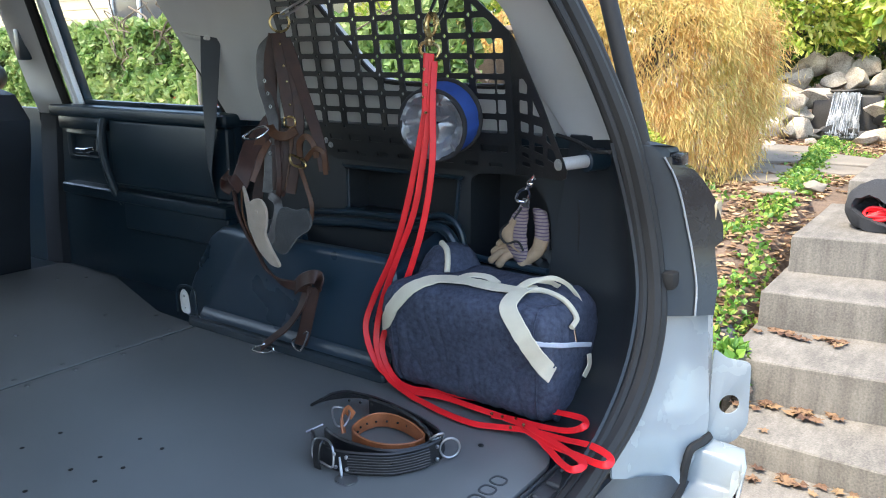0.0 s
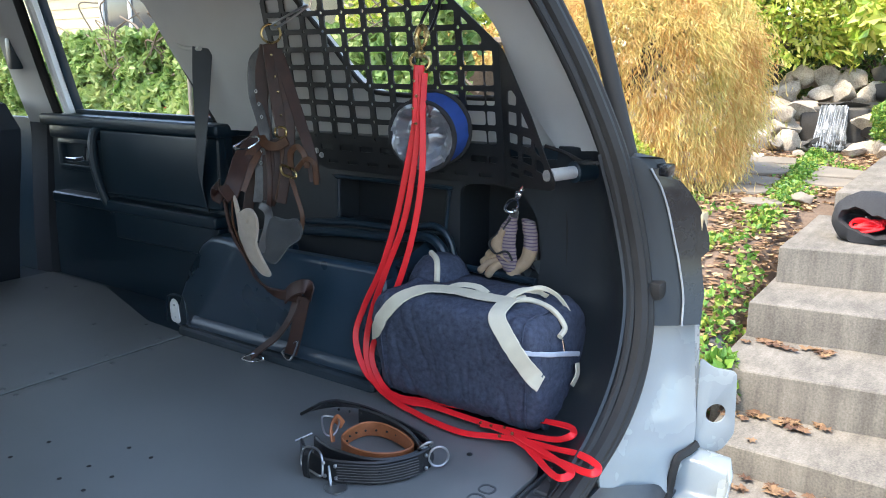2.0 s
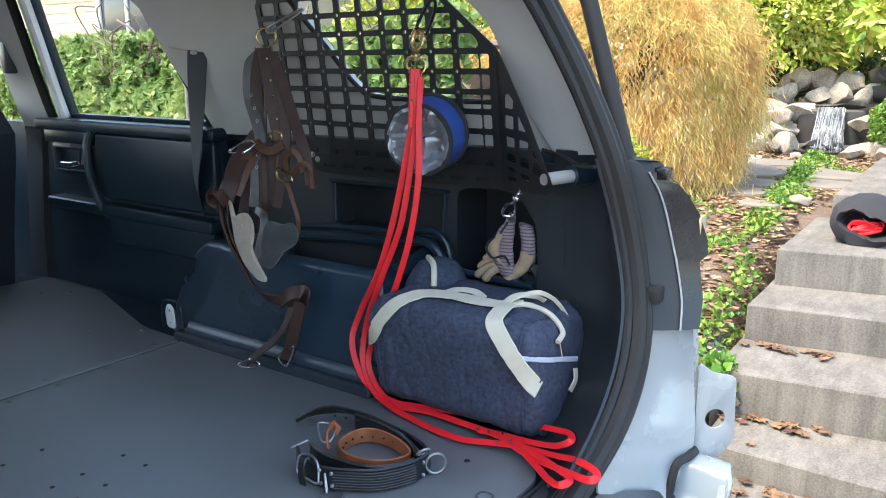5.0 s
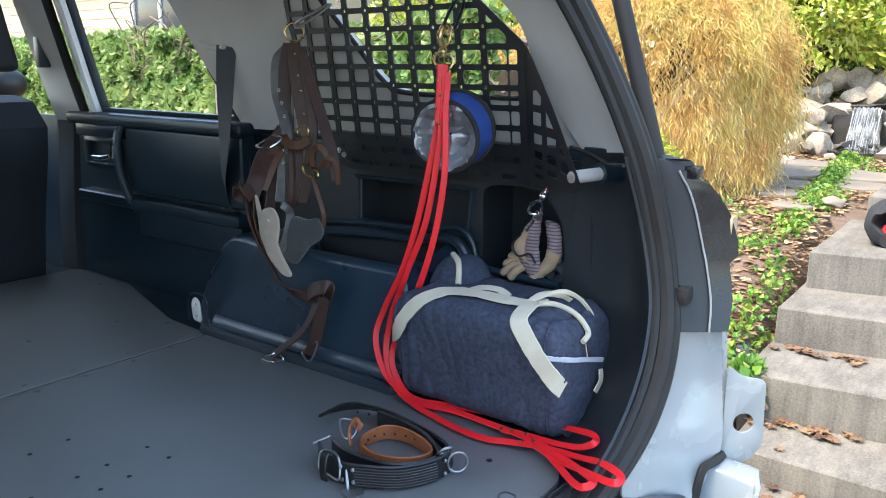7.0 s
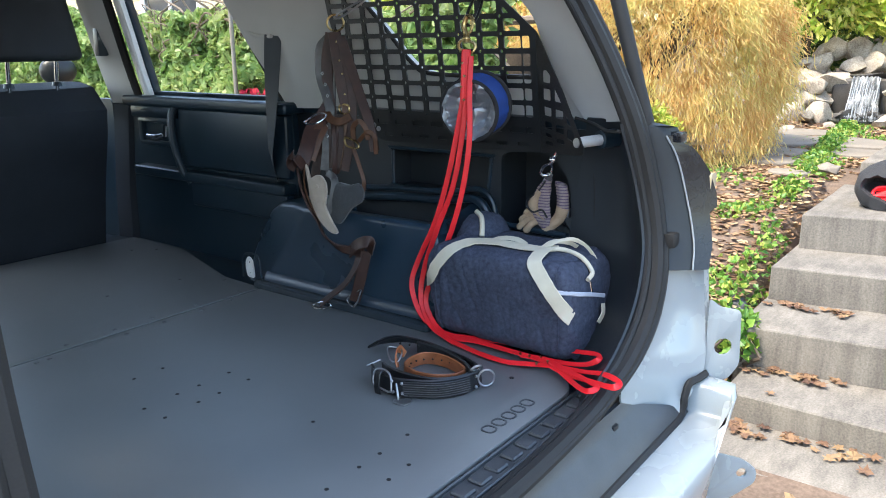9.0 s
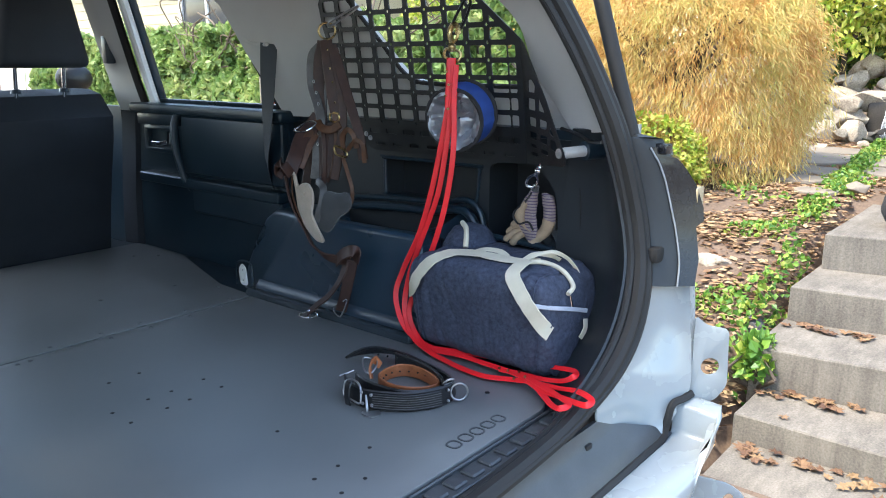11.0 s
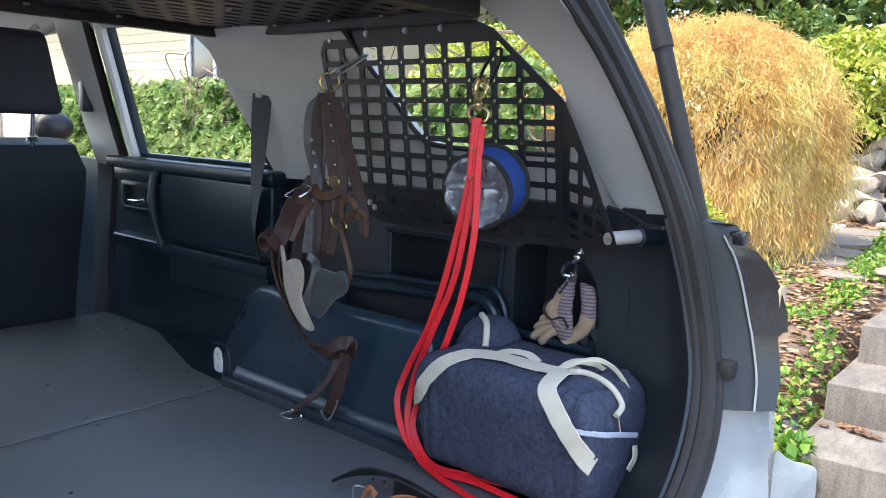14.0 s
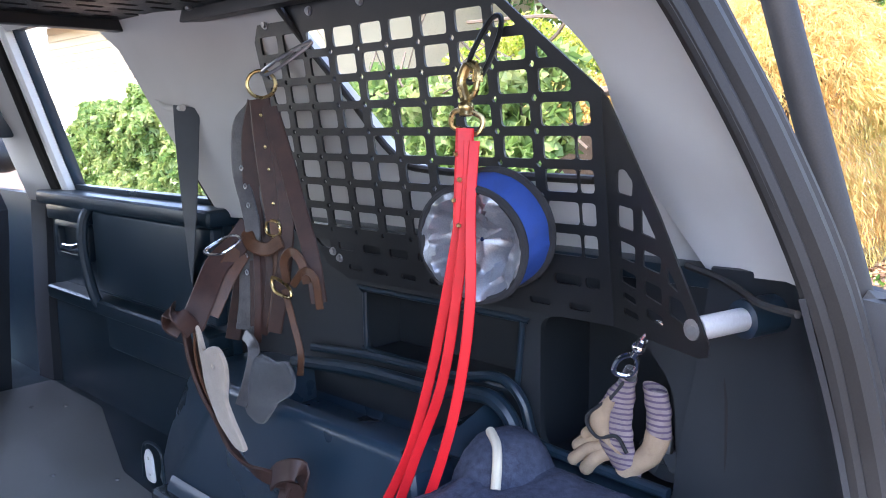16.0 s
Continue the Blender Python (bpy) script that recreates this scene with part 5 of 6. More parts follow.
part("name_tag", plate([corners([(0.848, 0.830), (0.862, 0.836), (0.868, 0.822), (0.884, 0.812), (0.872, 0.796), (0.848, 0.800)], 0.009)], 0.0025, lambda u, v, d: (u, v, FLOOR + 0.003 + d)), STEEL, collar, "blank steel tag")
inner = thing("leather_collar", "tan leather dog collar standing inside the black one", "collar")
IC = (1.0, 0.84)
RING = [(0.953, 0.868), (0.948, 0.835), (0.958, 0.80), (0.985, 0.772), (1.018, 0.768), (1.04, 0.80), (1.052, 0.84), (1.052, 0.876), (1.035, 0.900), (1.0, 0.905), (0.968, 0.895)]
part("strap", strap(lifted(RING, FLOOR + 0.018), 0.030, 0.004, outward(IC), 5, True), TAN, inner)
for i in range(7):
    a = radians(-10 + 22 * i)
    part("punched_hole", ball((1.0 + 0.047 * math.cos(a) + 0.003, 0.842 + 0.058 * math.sin(a), FLOOR + 0.02), 0.0026, 1), RUBBER, inner)
part("buckle", tube([(0.975, 0.950, 0.868), (0.990, 0.932, 0.866), (0.984, 0.916, 0.862), (0.960, 0.908, 0.850), (0.952, 0.922, 0.852)], 0.002, 5, True, 8), STEEL, inner, "steel buckle")
part("buckle_tongue", rod((0.930, 0.933, 0.858), (0.902, 0.948, 0.850), 0.002), STEEL, inner)
part("keeper", strap([(0.955, 0.905, 0.838), (0.962, 0.915, 0.862), (0.985, 0.925, 0.868), (1.0, 0.922, 0.85)], 0.018, 0.004, (-0.3, 0.9, 0.3)), TAN, inner)

# ---- harness ----
harness = thing("dog_harness", "dark brown leather dog harness hung from a brass ring", "harness")
FACE = (-0.75, -0.65, 0.05)
part("brass_ring", tube([(1.294 - 0.016 * math.cos(a), 1.385 + 0.0155 * math.cos(a), 1.586 + 0.021 * math.sin(a)) for a in [i * math.pi / 4 for i in range(8)]], 0.003, 4, True, 8), BRASS, harness, "brass ring")
part("strap", strap([(1.31, 1.433, 1.543), (1.312, 1.431, 1.485), (1.31, 1.435, 1.415), (1.295, 1.444, 1.333), (1.275, 1.45, 1.25), (1.26, 1.458, 1.166)], 0.026, 0.004, FACE), BROWN, harness)
part("strap", strap([(1.292, 1.389, 1.563), (1.286, 1.374, 1.499), (1.284, 1.359, 1.422), (1.284, 1.348, 1.375)], 0.034, 0.005, FACE), BROWN, harness)
part("strap", strap([(1.3, 1.369, 1.539), (1.3, 1.335, 1.457), (1.295, 1.299, 1.382), (1.29, 1.269, 1.319), (1.288, 1.254, 1.254)], 0.026, 0.004, FACE), BROWN, harness)
part("strap", strap([(1.292, 1.413, 1.547), (1.282, 1.434, 1.519), (1.278, 1.435, 1.451), (1.276, 1.413, 1.395), (1.272, 1.398, 1.351), (1.265, 1.406, 1.304), (1.258, 1.404, 1.247), (1.25, 1.406, 1.194)], 0.026, 0.004, FACE), GREYLEATHER, harness, "worn grey leather strap with punched holes")
part("strap", strap([(1.296, 1.405, 1.56), (1.290, 1.418, 1.50), (1.286, 1.416, 1.42), (1.280, 1.402, 1.345), (1.272, 1.388, 1.27), (1.266, 1.385, 1.20)], 0.03, 0.005, FACE), BROWN, harness)
part("strap", strap([(1.298, 1.372, 1.55), (1.296, 1.35, 1.47), (1.292, 1.333, 1.40), (1.286, 1.33, 1.33), (1.278, 1.338, 1.26), (1.270, 1.35, 1.195)], 0.024, 0.004, FACE), BROWN, harness)
part("strap", strap([(1.268, 1.412, 1.36), (1.262, 1.388, 1.335), (1.266, 1.352, 1.330), (1.275, 1.325, 1.345)], 0.022, 0.004, (-0.75, -0.65, 0.3)), DARKTAN, harness)
part("thin_strap", strap([(1.276, 1.395, 1.335), (1.262, 1.376, 1.28), (1.256, 1.372, 1.22), (1.26, 1.384, 1.175)], 0.013, 0.004, FACE), BROWN, harness)
part("thin_strap", strap([(1.3, 1.399, 1.464), (1.295, 1.402, 1.407), (1.29, 1.399, 1.347)], 0.009, 0.004, FACE), GREYLEATHER, harness)
part("strap", strap([(1.285, 1.402, 1.332), (1.28, 1.392, 1.269), (1.27, 1.396, 1.199), (1.26, 1.405, 1.181)], 0.022, 0.004, FACE), GREYLEATHER, harness)
part("strap", strap([(1.29, 1.382, 1.345), (1.285, 1.37, 1.283), (1.275, 1.375, 1.214), (1.27, 1.386, 1.187)], 0.02, 0.004, FACE), BROWN, harness)
part("strap", strap([(1.284, 1.352, 1.372), (1.284, 1.347, 1.31), (1.28, 1.351, 1.252), (1.275, 1.363, 1.198)], 0.02, 0.004, FACE), DARKTAN, harness)
part("strap", strap([(1.275, 1.408, 1.363), (1.245, 1.412, 1.33), (1.21, 1.408, 1.306), (1.175, 1.394, 1.263), (1.15, 1.393, 1.22)], 0.04, 0.005, FACE), BROWN, harness)
part("strap_lining", strap([(1.25, 1.404, 1.323), (1.215, 1.397, 1.287), (1.18, 1.393, 1.235)], 0.036, 0.003, (-0.5, -0.85, 0.05)), DARKTAN, harness)
part("end_loop", strap([(1.145, 1.377, 1.22), (1.125, 1.379, 1.246), (1.12, 1.397, 1.253), (1.125, 1.409, 1.231), (1.14, 1.401, 1.217)], 0.03, 0.004, (-0.4, 0.9, 0.3)), BROWN, harness)
part("chest_strap", strap([(1.145, 1.401, 1.216), (1.15, 1.397, 1.166), (1.158, 1.383, 1.116), (1.168, 1.361, 1.073), (1.178, 1.345, 1.031), (1.19, 1.314, 1.004), (1.2, 1.277, 0.996), (1.21, 1.233, 0.997)], 0.024, 0.006, (-0.6, 0.75, 0.1)), BROWN, harness)
part("chest_strap_lining", strap([(1.15, 1.38, 1.219), (1.155, 1.388, 1.166), (1.162, 1.377, 1.116), (1.17, 1.353, 1.074)], 0.022, 0.004, (-0.7, 0.6, 0.1)), DARKTAN, harness)
part("felt_pad", plate([corners([(1.372, 1.222), (1.363, 1.183), (1.343, 1.197), (1.321, 1.2), (1.307, 1.181), (1.309, 1.153), (1.322, 1.119), (1.305, 1.086), (1.279, 1.049), (1.307, 1.05), (1.344, 1.08), (1.367, 1.131), (1.368, 1.176)], 0.012)], 0.009, lambda u, v, d: (1.158 - 0.08 * (v - 1.13) - 0.35 * (u - 1.33) * (u - 1.33) + d, u, v), 0.003), FELT, harness, "cream felt chest pad")
part("felt_pad", plate([corners([(1.341, 1.168), (1.289, 1.164), (1.255, 1.175), (1.242, 1.151), (1.245, 1.13), (1.29, 1.105), (1.341, 1.054), (1.366, 1.071), (1.355, 1.121)], 0.012)], 0.009, lambda u, v, d: (1.225 + 0.02 * noise.noise((u * 14, v * 14, 0)) + d, u, v), 0.003), GREYFELT, harness, "grey felt pad")
part("pad_strap", strap([(1.24, 1.388, 1.191), (1.235, 1.36, 1.181), (1.23, 1.351, 1.161), (1.22, 1.355, 1.121), (1.21, 1.363, 1.086)], 0.02, 0.004, FACE), GREYLEATHER, harness)
part("girth_fold", strap([(1.205, 1.282, 0.989), (1.195, 1.248, 1.014), (1.195, 1.218, 1.028), (1.205, 1.206, 1.025), (1.215, 1.22, 0.999)], 0.034, 0.005, (-0.85, -0.2, 0.5)), BROWN, harness)
part("girth_strap", strap([(1.208, 1.246, 0.991), (1.195, 1.255, 0.95), (1.185, 1.286, 0.903), (1.18, 1.334, 0.864), (1.18, 1.377, 0.831)], 0.026, 0.004, (-0.7, 0.1, 0.7)), BROWN, harness)
part("girth_strap", strap([(1.212, 1.227, 0.998), (1.208, 1.242, 0.938), (1.206, 1.257, 0.888), (1.205, 1.271, 0.852)], 0.03, 0.004, FACE), BROWN, harness)
part("thin_strap", strap([(1.275, 1.316, 1.28), (1.268, 1.311, 1.315), (1.265, 1.286, 1.333), (1.268, 1.267, 1.318), (1.275, 1.264, 1.285)], 0.014, 0.003, FACE), DARKTAN, harness)
part("thin_strap", strap([(1.272, 1.297, 1.278), (1.268, 1.262, 1.305), (1.27, 1.238, 1.297), (1.28, 1.242, 1.248)], 0.012, 0.003, FACE), DARKTAN, harness)
part("thin_strap", strap([(1.275, 1.323, 1.268), (1.27, 1.296, 1.216), (1.268, 1.279, 1.173), (1.27, 1.286, 1.137)], 0.011, 0.003, FACE), DARKTAN, harness)
part("buckle", tube([(1.2, 1.425, 1.328), (1.2, 1.38, 1.328), (1.23, 1.37, 1.347), (1.23, 1.399, 1.351)], 0.0026, 5, True, 8), CHROME, harness, "steel buckle")
part("buckle", tube([(1.175, 1.409, 0.82), (1.175, 1.371, 0.818), (1.178, 1.335, 0.834), (1.18, 1.359, 0.841)], 0.0026, 5, True, 8), CHROME, harness, "steel buckle")
part("buckle", tube([(1.2, 1.293, 0.854), (1.2, 1.267, 0.839), (1.205, 1.245, 0.889), (1.205, 1.272, 0.872)], 0.0026, 5, True, 8), CHROME, harness, "steel buckle")
part("buckle", tube([(1.278, 1.365, 1.372), (1.278, 1.335, 1.372), (1.278, 1.335, 1.352), (1.278, 1.365, 1.352)], 0.0026, 4, True, 8), BRASS, harness, "brass buckle")
part("buckle", tube([(1.262, 1.335, 1.288), (1.262, 1.295, 1.278), (1.262, 1.290, 1.262), (1.262, 1.33, 1.266)], 0.0028, 4, True, 8), BRASS, harness, "brass buckle")
part("pad_rivet", ball((1.146, 1.332, 1.172), 0.006, 1, (0.6, 1, 1)), FELT, harness)
for q in [(1.284, 1.376, 1.538), (1.28, 1.363, 1.489), (1.278, 1.353, 1.454), (1.278, 1.346, 1.401)]:
    part("rivet", ball(q, 0.0034, 1, (0.6, 1, 1)), BRASS, harness)
for q in [(1.272, 1.421, 1.455), (1.27, 1.41, 1.426), (1.268, 1.401, 1.396), (1.258, 1.4, 1.315), (1.256, 1.397, 1.289)]:
    part("eyelet", tube([(q[0], q[1] + 0.004 * math.cos(a), q[2] + 0.004 * math.sin(a)) for a in (0, 1.57, 3.14, 4.71)], 0.0012, 3, True, 6), STEEL, harness)
hook = thing("carabiner", "steel carabiner holding the harness ring", "carabiner")
part("gate_ring", tube([(1.29, 1.375, 1.605), (1.29 + 0.006, 1.345, 1.62), (1.29 + 0.03, 1.318, 1.640), (1.29 + 0.045, 1.308, 1.648), (1.29 + 0.042, 1.312, 1.641), (1.29 + 0.014, 1.346, 1.611), (1.29, 1.368, 1.599)], 0.0028, 5, True, 8), STEEL, hook)

# ---- gloves with a snap, and straps in the bin ----
gloves = thing("work_gloves", "tan hide and striped cloth work gloves in the side bin", "gloves")
def deep(p):
    """Sets the gloves back into the bin."""
    return (1.422 + (p[0] - 1.40) * 0.85, 0.797 + (p[1] - 0.79) * 1.08, 1.058 + (p[2] - 1.06) * 0.90)


def mitt(line, widths, flat, m, name, label):
    """A soft flattened tube, as a glove's hand or cuff hangs."""
    rows = []
    for (x, y, z), w in zip(smoothed([deep(p) for p in line], 4), smoothed([(w * 0.95, 0, 0) for w in widths], 4)):
        k = 0.004 * noise.noise((y * 60, z * 60, 1))
        rows.append([(x + (flat + k) * math.sin(a), y + (w.x + k) * math.cos(a), z + 0.004 * math.cos(a)) for a in [i * math.pi / 7 for i in range(14)]])
    return part(name, loft(rows, True), m, gloves, label, 70)


mitt([(1.395, 0.790, 1.222), (1.395, 0.803, 1.185), (1.398, 0.812, 1.150), (1.40, 0.808, 1.115), (1.402, 0.795, 1.082)], [0.008, 0.020, 0.030, 0.028, 0.022], 0.012, STRIPE, "back", "striped cloth back")
mitt([(1.384, 0.806, 1.19), (1.382, 0.822, 1.16), (1.386, 0.822, 1.13), (1.392, 0.80, 1.112)], [0.004, 0.014, 0.014, 0.006], 0.008, GLOVE, "palm", "tan hide palm")
mitt([(1.412, 0.765, 1.21), (1.412, 0.760, 1.18), (1.412, 0.758, 1.145)], [0.016, 0.018, 0.018], 0.014, STRIPE, "cuff", "striped cloth cuff")
mitt([(1.412, 0.758, 1.148), (1.410, 0.764, 1.12), (1.405, 0.778, 1.095), (1.40, 0.795, 1.078)], [0.017, 0.016, 0.015, 0.012], 0.013, GLOVE, "palm", "tan hide palm")
for a, b, r in (((1.40, 0.815, 1.10), (1.385, 0.842, 1.072), 0.012), ((1.40, 0.825, 1.105), (1.388, 0.862, 1.078), 0.011), ((1.41, 0.83, 1.115), (1.40, 0.862, 1.096), 0.011), ((1.41, 0.83, 1.125), (1.40, 0.850, 1.118), 0.010)):
    a, b, r = deep(a), deep(b), r * 0.8
    part("finger", join(tube([a, ((a[0] + b[0]) / 2, (a[1] + b[1]) / 2, (a[2] + b[2]) / 2 + 0.006), b], r, 4), ball(b, r, 2)), GLOVE, gloves, "tan hide finger", 60)
part("binding", tube([deep(p) for p in ((1.384, 0.790, 1.222), (1.380, 0.808, 1.19), (1.376, 0.838, 1.155), (1.378, 0.825, 1.128), (1.382, 0.80, 1.135), (1.382, 0.786, 1.115))], 0.0025, 5), BLACKCLOTH, gloves)
part("cuff_band", rod(deep((1.395, 0.788, 1.236)), deep((1.395, 0.796, 1.205)), 0.008, 0.012), GREYFELT, gloves, "grey cuff")
snapper = thing("snap_hook", "chrome snap hook hung from the panel above the gloves", "snap hook")
part("swivel", join(rod((1.365, 0.752, 1.272), (1.375, 0.768, 1.248), 0.006), ball((1.37, 0.760, 1.26), 0.009, 2)), CHROME, snapper)
part("ring", tube([(1.376, 0.770, 1.248), (1.372, 0.787, 1.240), (1.376, 0.795, 1.222), (1.385, 0.78, 1.218), (1.385, 0.77, 1.232)], 0.0035, 5, True, 8), CHROME, snapper)
part("hook", tube([(1.365, 0.752, 1.272), (1.362, 0.742, 1.284), (1.362, 0.732, 1.296), (1.37, 0.727, 1.288)], 0.004, 5), CHROME, snapper)
coil = thing("webbing_coil", "coil of black webbing with a metal buckle", "webbing")
for i in range(4):
    part("loop", strap([(1.46 + 0.01 * i, 0.75 + 0.006 * i, 1.075), (1.45, 0.77, 1.115 - 0.006 * i), (1.465, 0.80, 1.09), (1.475, 0.785, 1.065)], 0.02, 0.003, (-0.8, -0.3, 0.3), 5, True), WEB, coil)
part("buckle", block(1.435, 1.445, 0.748, 0.782, 1.108, 1.132, 0.003), STEEL, coil, "metal buckle")

# ---- garden ----
rng = np.random.default_rng(5)


def rocky(c, r, seed, squash=(1, 1, 1), rough=0.5):
    """A boulder: a ball pushed about by noise, with flats broken off."""
    bm = bmesh.new()
    bmesh.ops.create_icosphere(bm, subdivisions=3, radius=1)
    rr = random.Random(seed)
    off = Vector((rr.uniform(0, 50), rr.uniform(0, 50), rr.uniform(0, 50)))
    cuts = [(Vector((rr.gauss(0, 1), rr.gauss(0, 1), rr.gauss(0, 1))).normalized(), rr.uniform(0.42, 0.74)) for _ in range(13)]
    for v in bm.verts:
        p = v.co * (1 + rough * noise.noise(v.co * 1.3 + off) + 0.08 * noise.noise(v.co * 4 + off))
        for n, d in cuts:
            over = p.dot(n) - d
            if over > 0:
                p -= n * over * 0.97
        v.co = Vector(c) + Vector((p.x * squash[0], p.y * squash[1], p.z * squash[2])) * r
    return bm


def rock(c, r, seed, squash=(1, 1, 0.8), m=None, label="pale weathered garden boulder in the rock wall", group="rock wall boulders"):
    return tagged(part("boulder", rocky(c, r, seed, squash), m or STONE, smooth=50), label, "rock", group)


k = 0
for row, (z, x, n) in enumerate(((0.70, 9.2, 14), (0.90, 9.5, 14), (1.09, 9.8, 13), (1.27, 10.05, 12), (1.45, 10.3, 11))):
    for i in range(n):
        y = 3.6 - i * 0.255 + rng.uniform(-0.05, 0.05) + 0.12 * (row % 2)
        k += 1
        if 1.12 < y < 1.72 and row < 3:
            continue
        rock((x + rng.uniform(-0.1, 0.1), y, z + rng.uniform(-0.04, 0.04)), rng.uniform(0.12, 0.29), k, (1, 1.15, rng.uniform(0.7, 1.0)), DARKSTONE if y < 1.1 and row > 1 or rng.random() < 0.15 else STONE)
for i, (x, y, z, r) in enumerate(((9.0, 1.85, 0.74, 0.12), (8.9, 1.05, 0.72, 0.12), (8.75, 1.55, 0.66, 0.09), (8.6, 2.15, 0.66, 0.11), (8.8, 0.75, 0.74, 0.15), (8.35, 1.9, 0.64, 0.08), (8.5, 0.5, 0.75, 0.2), (9.45, 1.9, 1.05, 0.16), (9.5, 1.05, 0.98, 0.17), (9.3, 2.2, 0.85, 0.17), (9.2, 2.55, 0.8, 0.15), (8.2, 1.35, 0.63, 0.07))):
    rock((x, y, z), r, 300 + i, (1, 1.2, 0.75))
rock((3.84, 1.0, 0.13), 0.11, 71, (0.9, 1.3, 1.05), mat("slate_rock", (0.08, 0.08, 0.082), 0.8, size=6, fine=90), "grey pointed rock beside the concrete steps", "bank rocks")
rock((4.35, 1.42, 0.33), 0.12, 72, (1.1, 1.3, 0.6), STONE, "flat pale rock half sunk in the bank", "bank rocks")
rock((5.9, 1.02, 0.62), 0.09, 73, (1.1, 1.4, 0.6), FLAG, "flat pale rock half sunk in the bank", "bank rocks")

fall = thing("waterfall", "small white waterfall running down dark wet stones", "waterfall")
rows = []
for i in range(16):
    # an uneven sheet that slides over a ledge half way down
    t = i / 15
    rows.append([(9.60 - 0.16 * t ** 0.6 - 0.06 * min(1, max(0, (t - 0.5) * 6)) + 0.035 * noise.noise((j * 0.45, i * 0.18, 0)), 1.54 - 0.0065 * j * (1 + 0.25 * t) + 0.012 * noise.noise((i * 0.4, j * 0.2, 3)), 1.14 - 0.44 * t + 0.012 * noise.noise((j * 0.3, 0, 6))) for j in range(42)])
part("falling_water", loft(rows, thick=0.004), SHEET, fall, "white falling water", 60)
for j in range(12):
    y0 = 1.53 - 0.024 * j + rng.normal(0, 0.006)
    part("strand", tube([(9.59 - 0.17 * t ** 0.6 - (0.05 if t > 0.6 else 0), y0 + 0.015 * t, 1.13 - 0.42 * t) for t in (0, 0.25, 0.5, 0.75, 1)], rng.uniform(0.002, 0.006), 3, n=6), WATER, fall, "white falling water")
for j in range(5):
    part("ledge_stone", rocky((9.40, 1.16 + 0.12 * j, 0.72 + 0.03 * (j % 2)), 0.08, 95 + j, (0.8, 1.1, 0.6)), DARKSTONE, fall)
part("wet_face", block(9.6, 9.9, 1.05, 1.75, 0.6, 1.12, 0.05, 3), DARKSTONE, fall, "dark wet stone face")
part("lip_stone", rocky((9.8, 1.4, 1.15), 0.3, 91, (0.8, 1.1, 0.15)), DARKSTONE, fall)
part("pool", plate([ring(9.3, 1.4, 0.32, 20)], 0.02, lambda u, v, d: (u, v, 0.69 + d)), POOL, fall, "dark pool")

for i, (x, y, w, l) in enumerate(((6.7, 1.75, 0.34, 0.5), (7.5, 1.9, 0.45, 0.6), (7.6, 1.15, 0.4, 0.55), (8.2, 1.75, 0.3, 0.55), (6.2, 1.45, 0.16, 0.26), (6.55, 1.28, 0.16, 0.22), (7.0, 0.98, 0.22, 0.3), (5.75, 1.22, 0.12, 0.16), (8.1, 2.4, 0.4, 0.5), (7.2, 2.6, 0.4, 0.5))):
    rr = random.Random(i + 40)
    lp = [(x + w * rr.uniform(0.8, 1.1) * math.cos(a), y + l * rr.uniform(0.8, 1.1) * math.sin(a)) for a in [q * math.pi / 4 + rr.uniform(-0.2, 0.2) for q in range(8)]]
    tagged(part("flagstone", plate([corners(lp, 0.05)], 0.05, lambda u, v, d: (u, v, rise(u, v) + 0.006 + d), 0.008), FLAG), "flat pale flagstone set in the soil", "flagstone", "garden path stones")


def shell(n, c, r, seed, inner=0.78, low=-1.0, lumps=2.2, amp=0.16):
    """Points through the outer part of a lumpy crown."""
    g = np.random.default_rng(seed)
    out = []
    while len(out) < n:
        d = g.normal(size=3)
        d /= np.linalg.norm(d)
        if d[2] < low:
            continue
        k = (1 + amp * noise.noise(Vector(d) * lumps + Vector((seed, 0, 0))) * 2 + 0.5 * amp * noise.noise(Vector(d) * lumps * 2.7 + Vector((0, seed, 0)))) * (inner + (1 - inner) * g.random() ** 0.6)
        out.append((c[0] + d[0] * r[0] * k, c[1] + d[1] * r[1] * k, c[2] + d[2] * r[2] * k))
    return np.array(out)


def limbs(base, top, spread, n, r, seed):
    """A leaning tapered trunk that forks into crooked limbs."""
    g = random.Random(seed)
    b, t = Vector(base), Vector(top)
    made = [rod(b, b.lerp(t, 0.55), r, r * 0.75, 9)]
    fork = b.lerp(t, 0.5)
    for i in range(n):
        a = 2 * math.pi * i / n + g.uniform(-0.3, 0.3)
        e = t + Vector((math.cos(a) * spread[0], math.sin(a) * spread[1], g.uniform(-0.2, 0.2) * spread[2]))
        m = fork.lerp(e, 0.5) + Vector((g.uniform(-0.1, 0.1), g.uniform(-0.1, 0.1), 0.12 * spread[2]))
        made += [rod(fork, m, r * 0.55, r * 0.36, 7), rod(m, e, r * 0.36, r * 0.1, 6)]
    return made


def grow(owner, made):
    """The trunk and each limb as parts of their own."""
    part("trunk", made[0], BARK, owner)
    for i in range(1, len(made), 2):
        part("limb", join(made[i], made[i + 1]), BARK, owner)


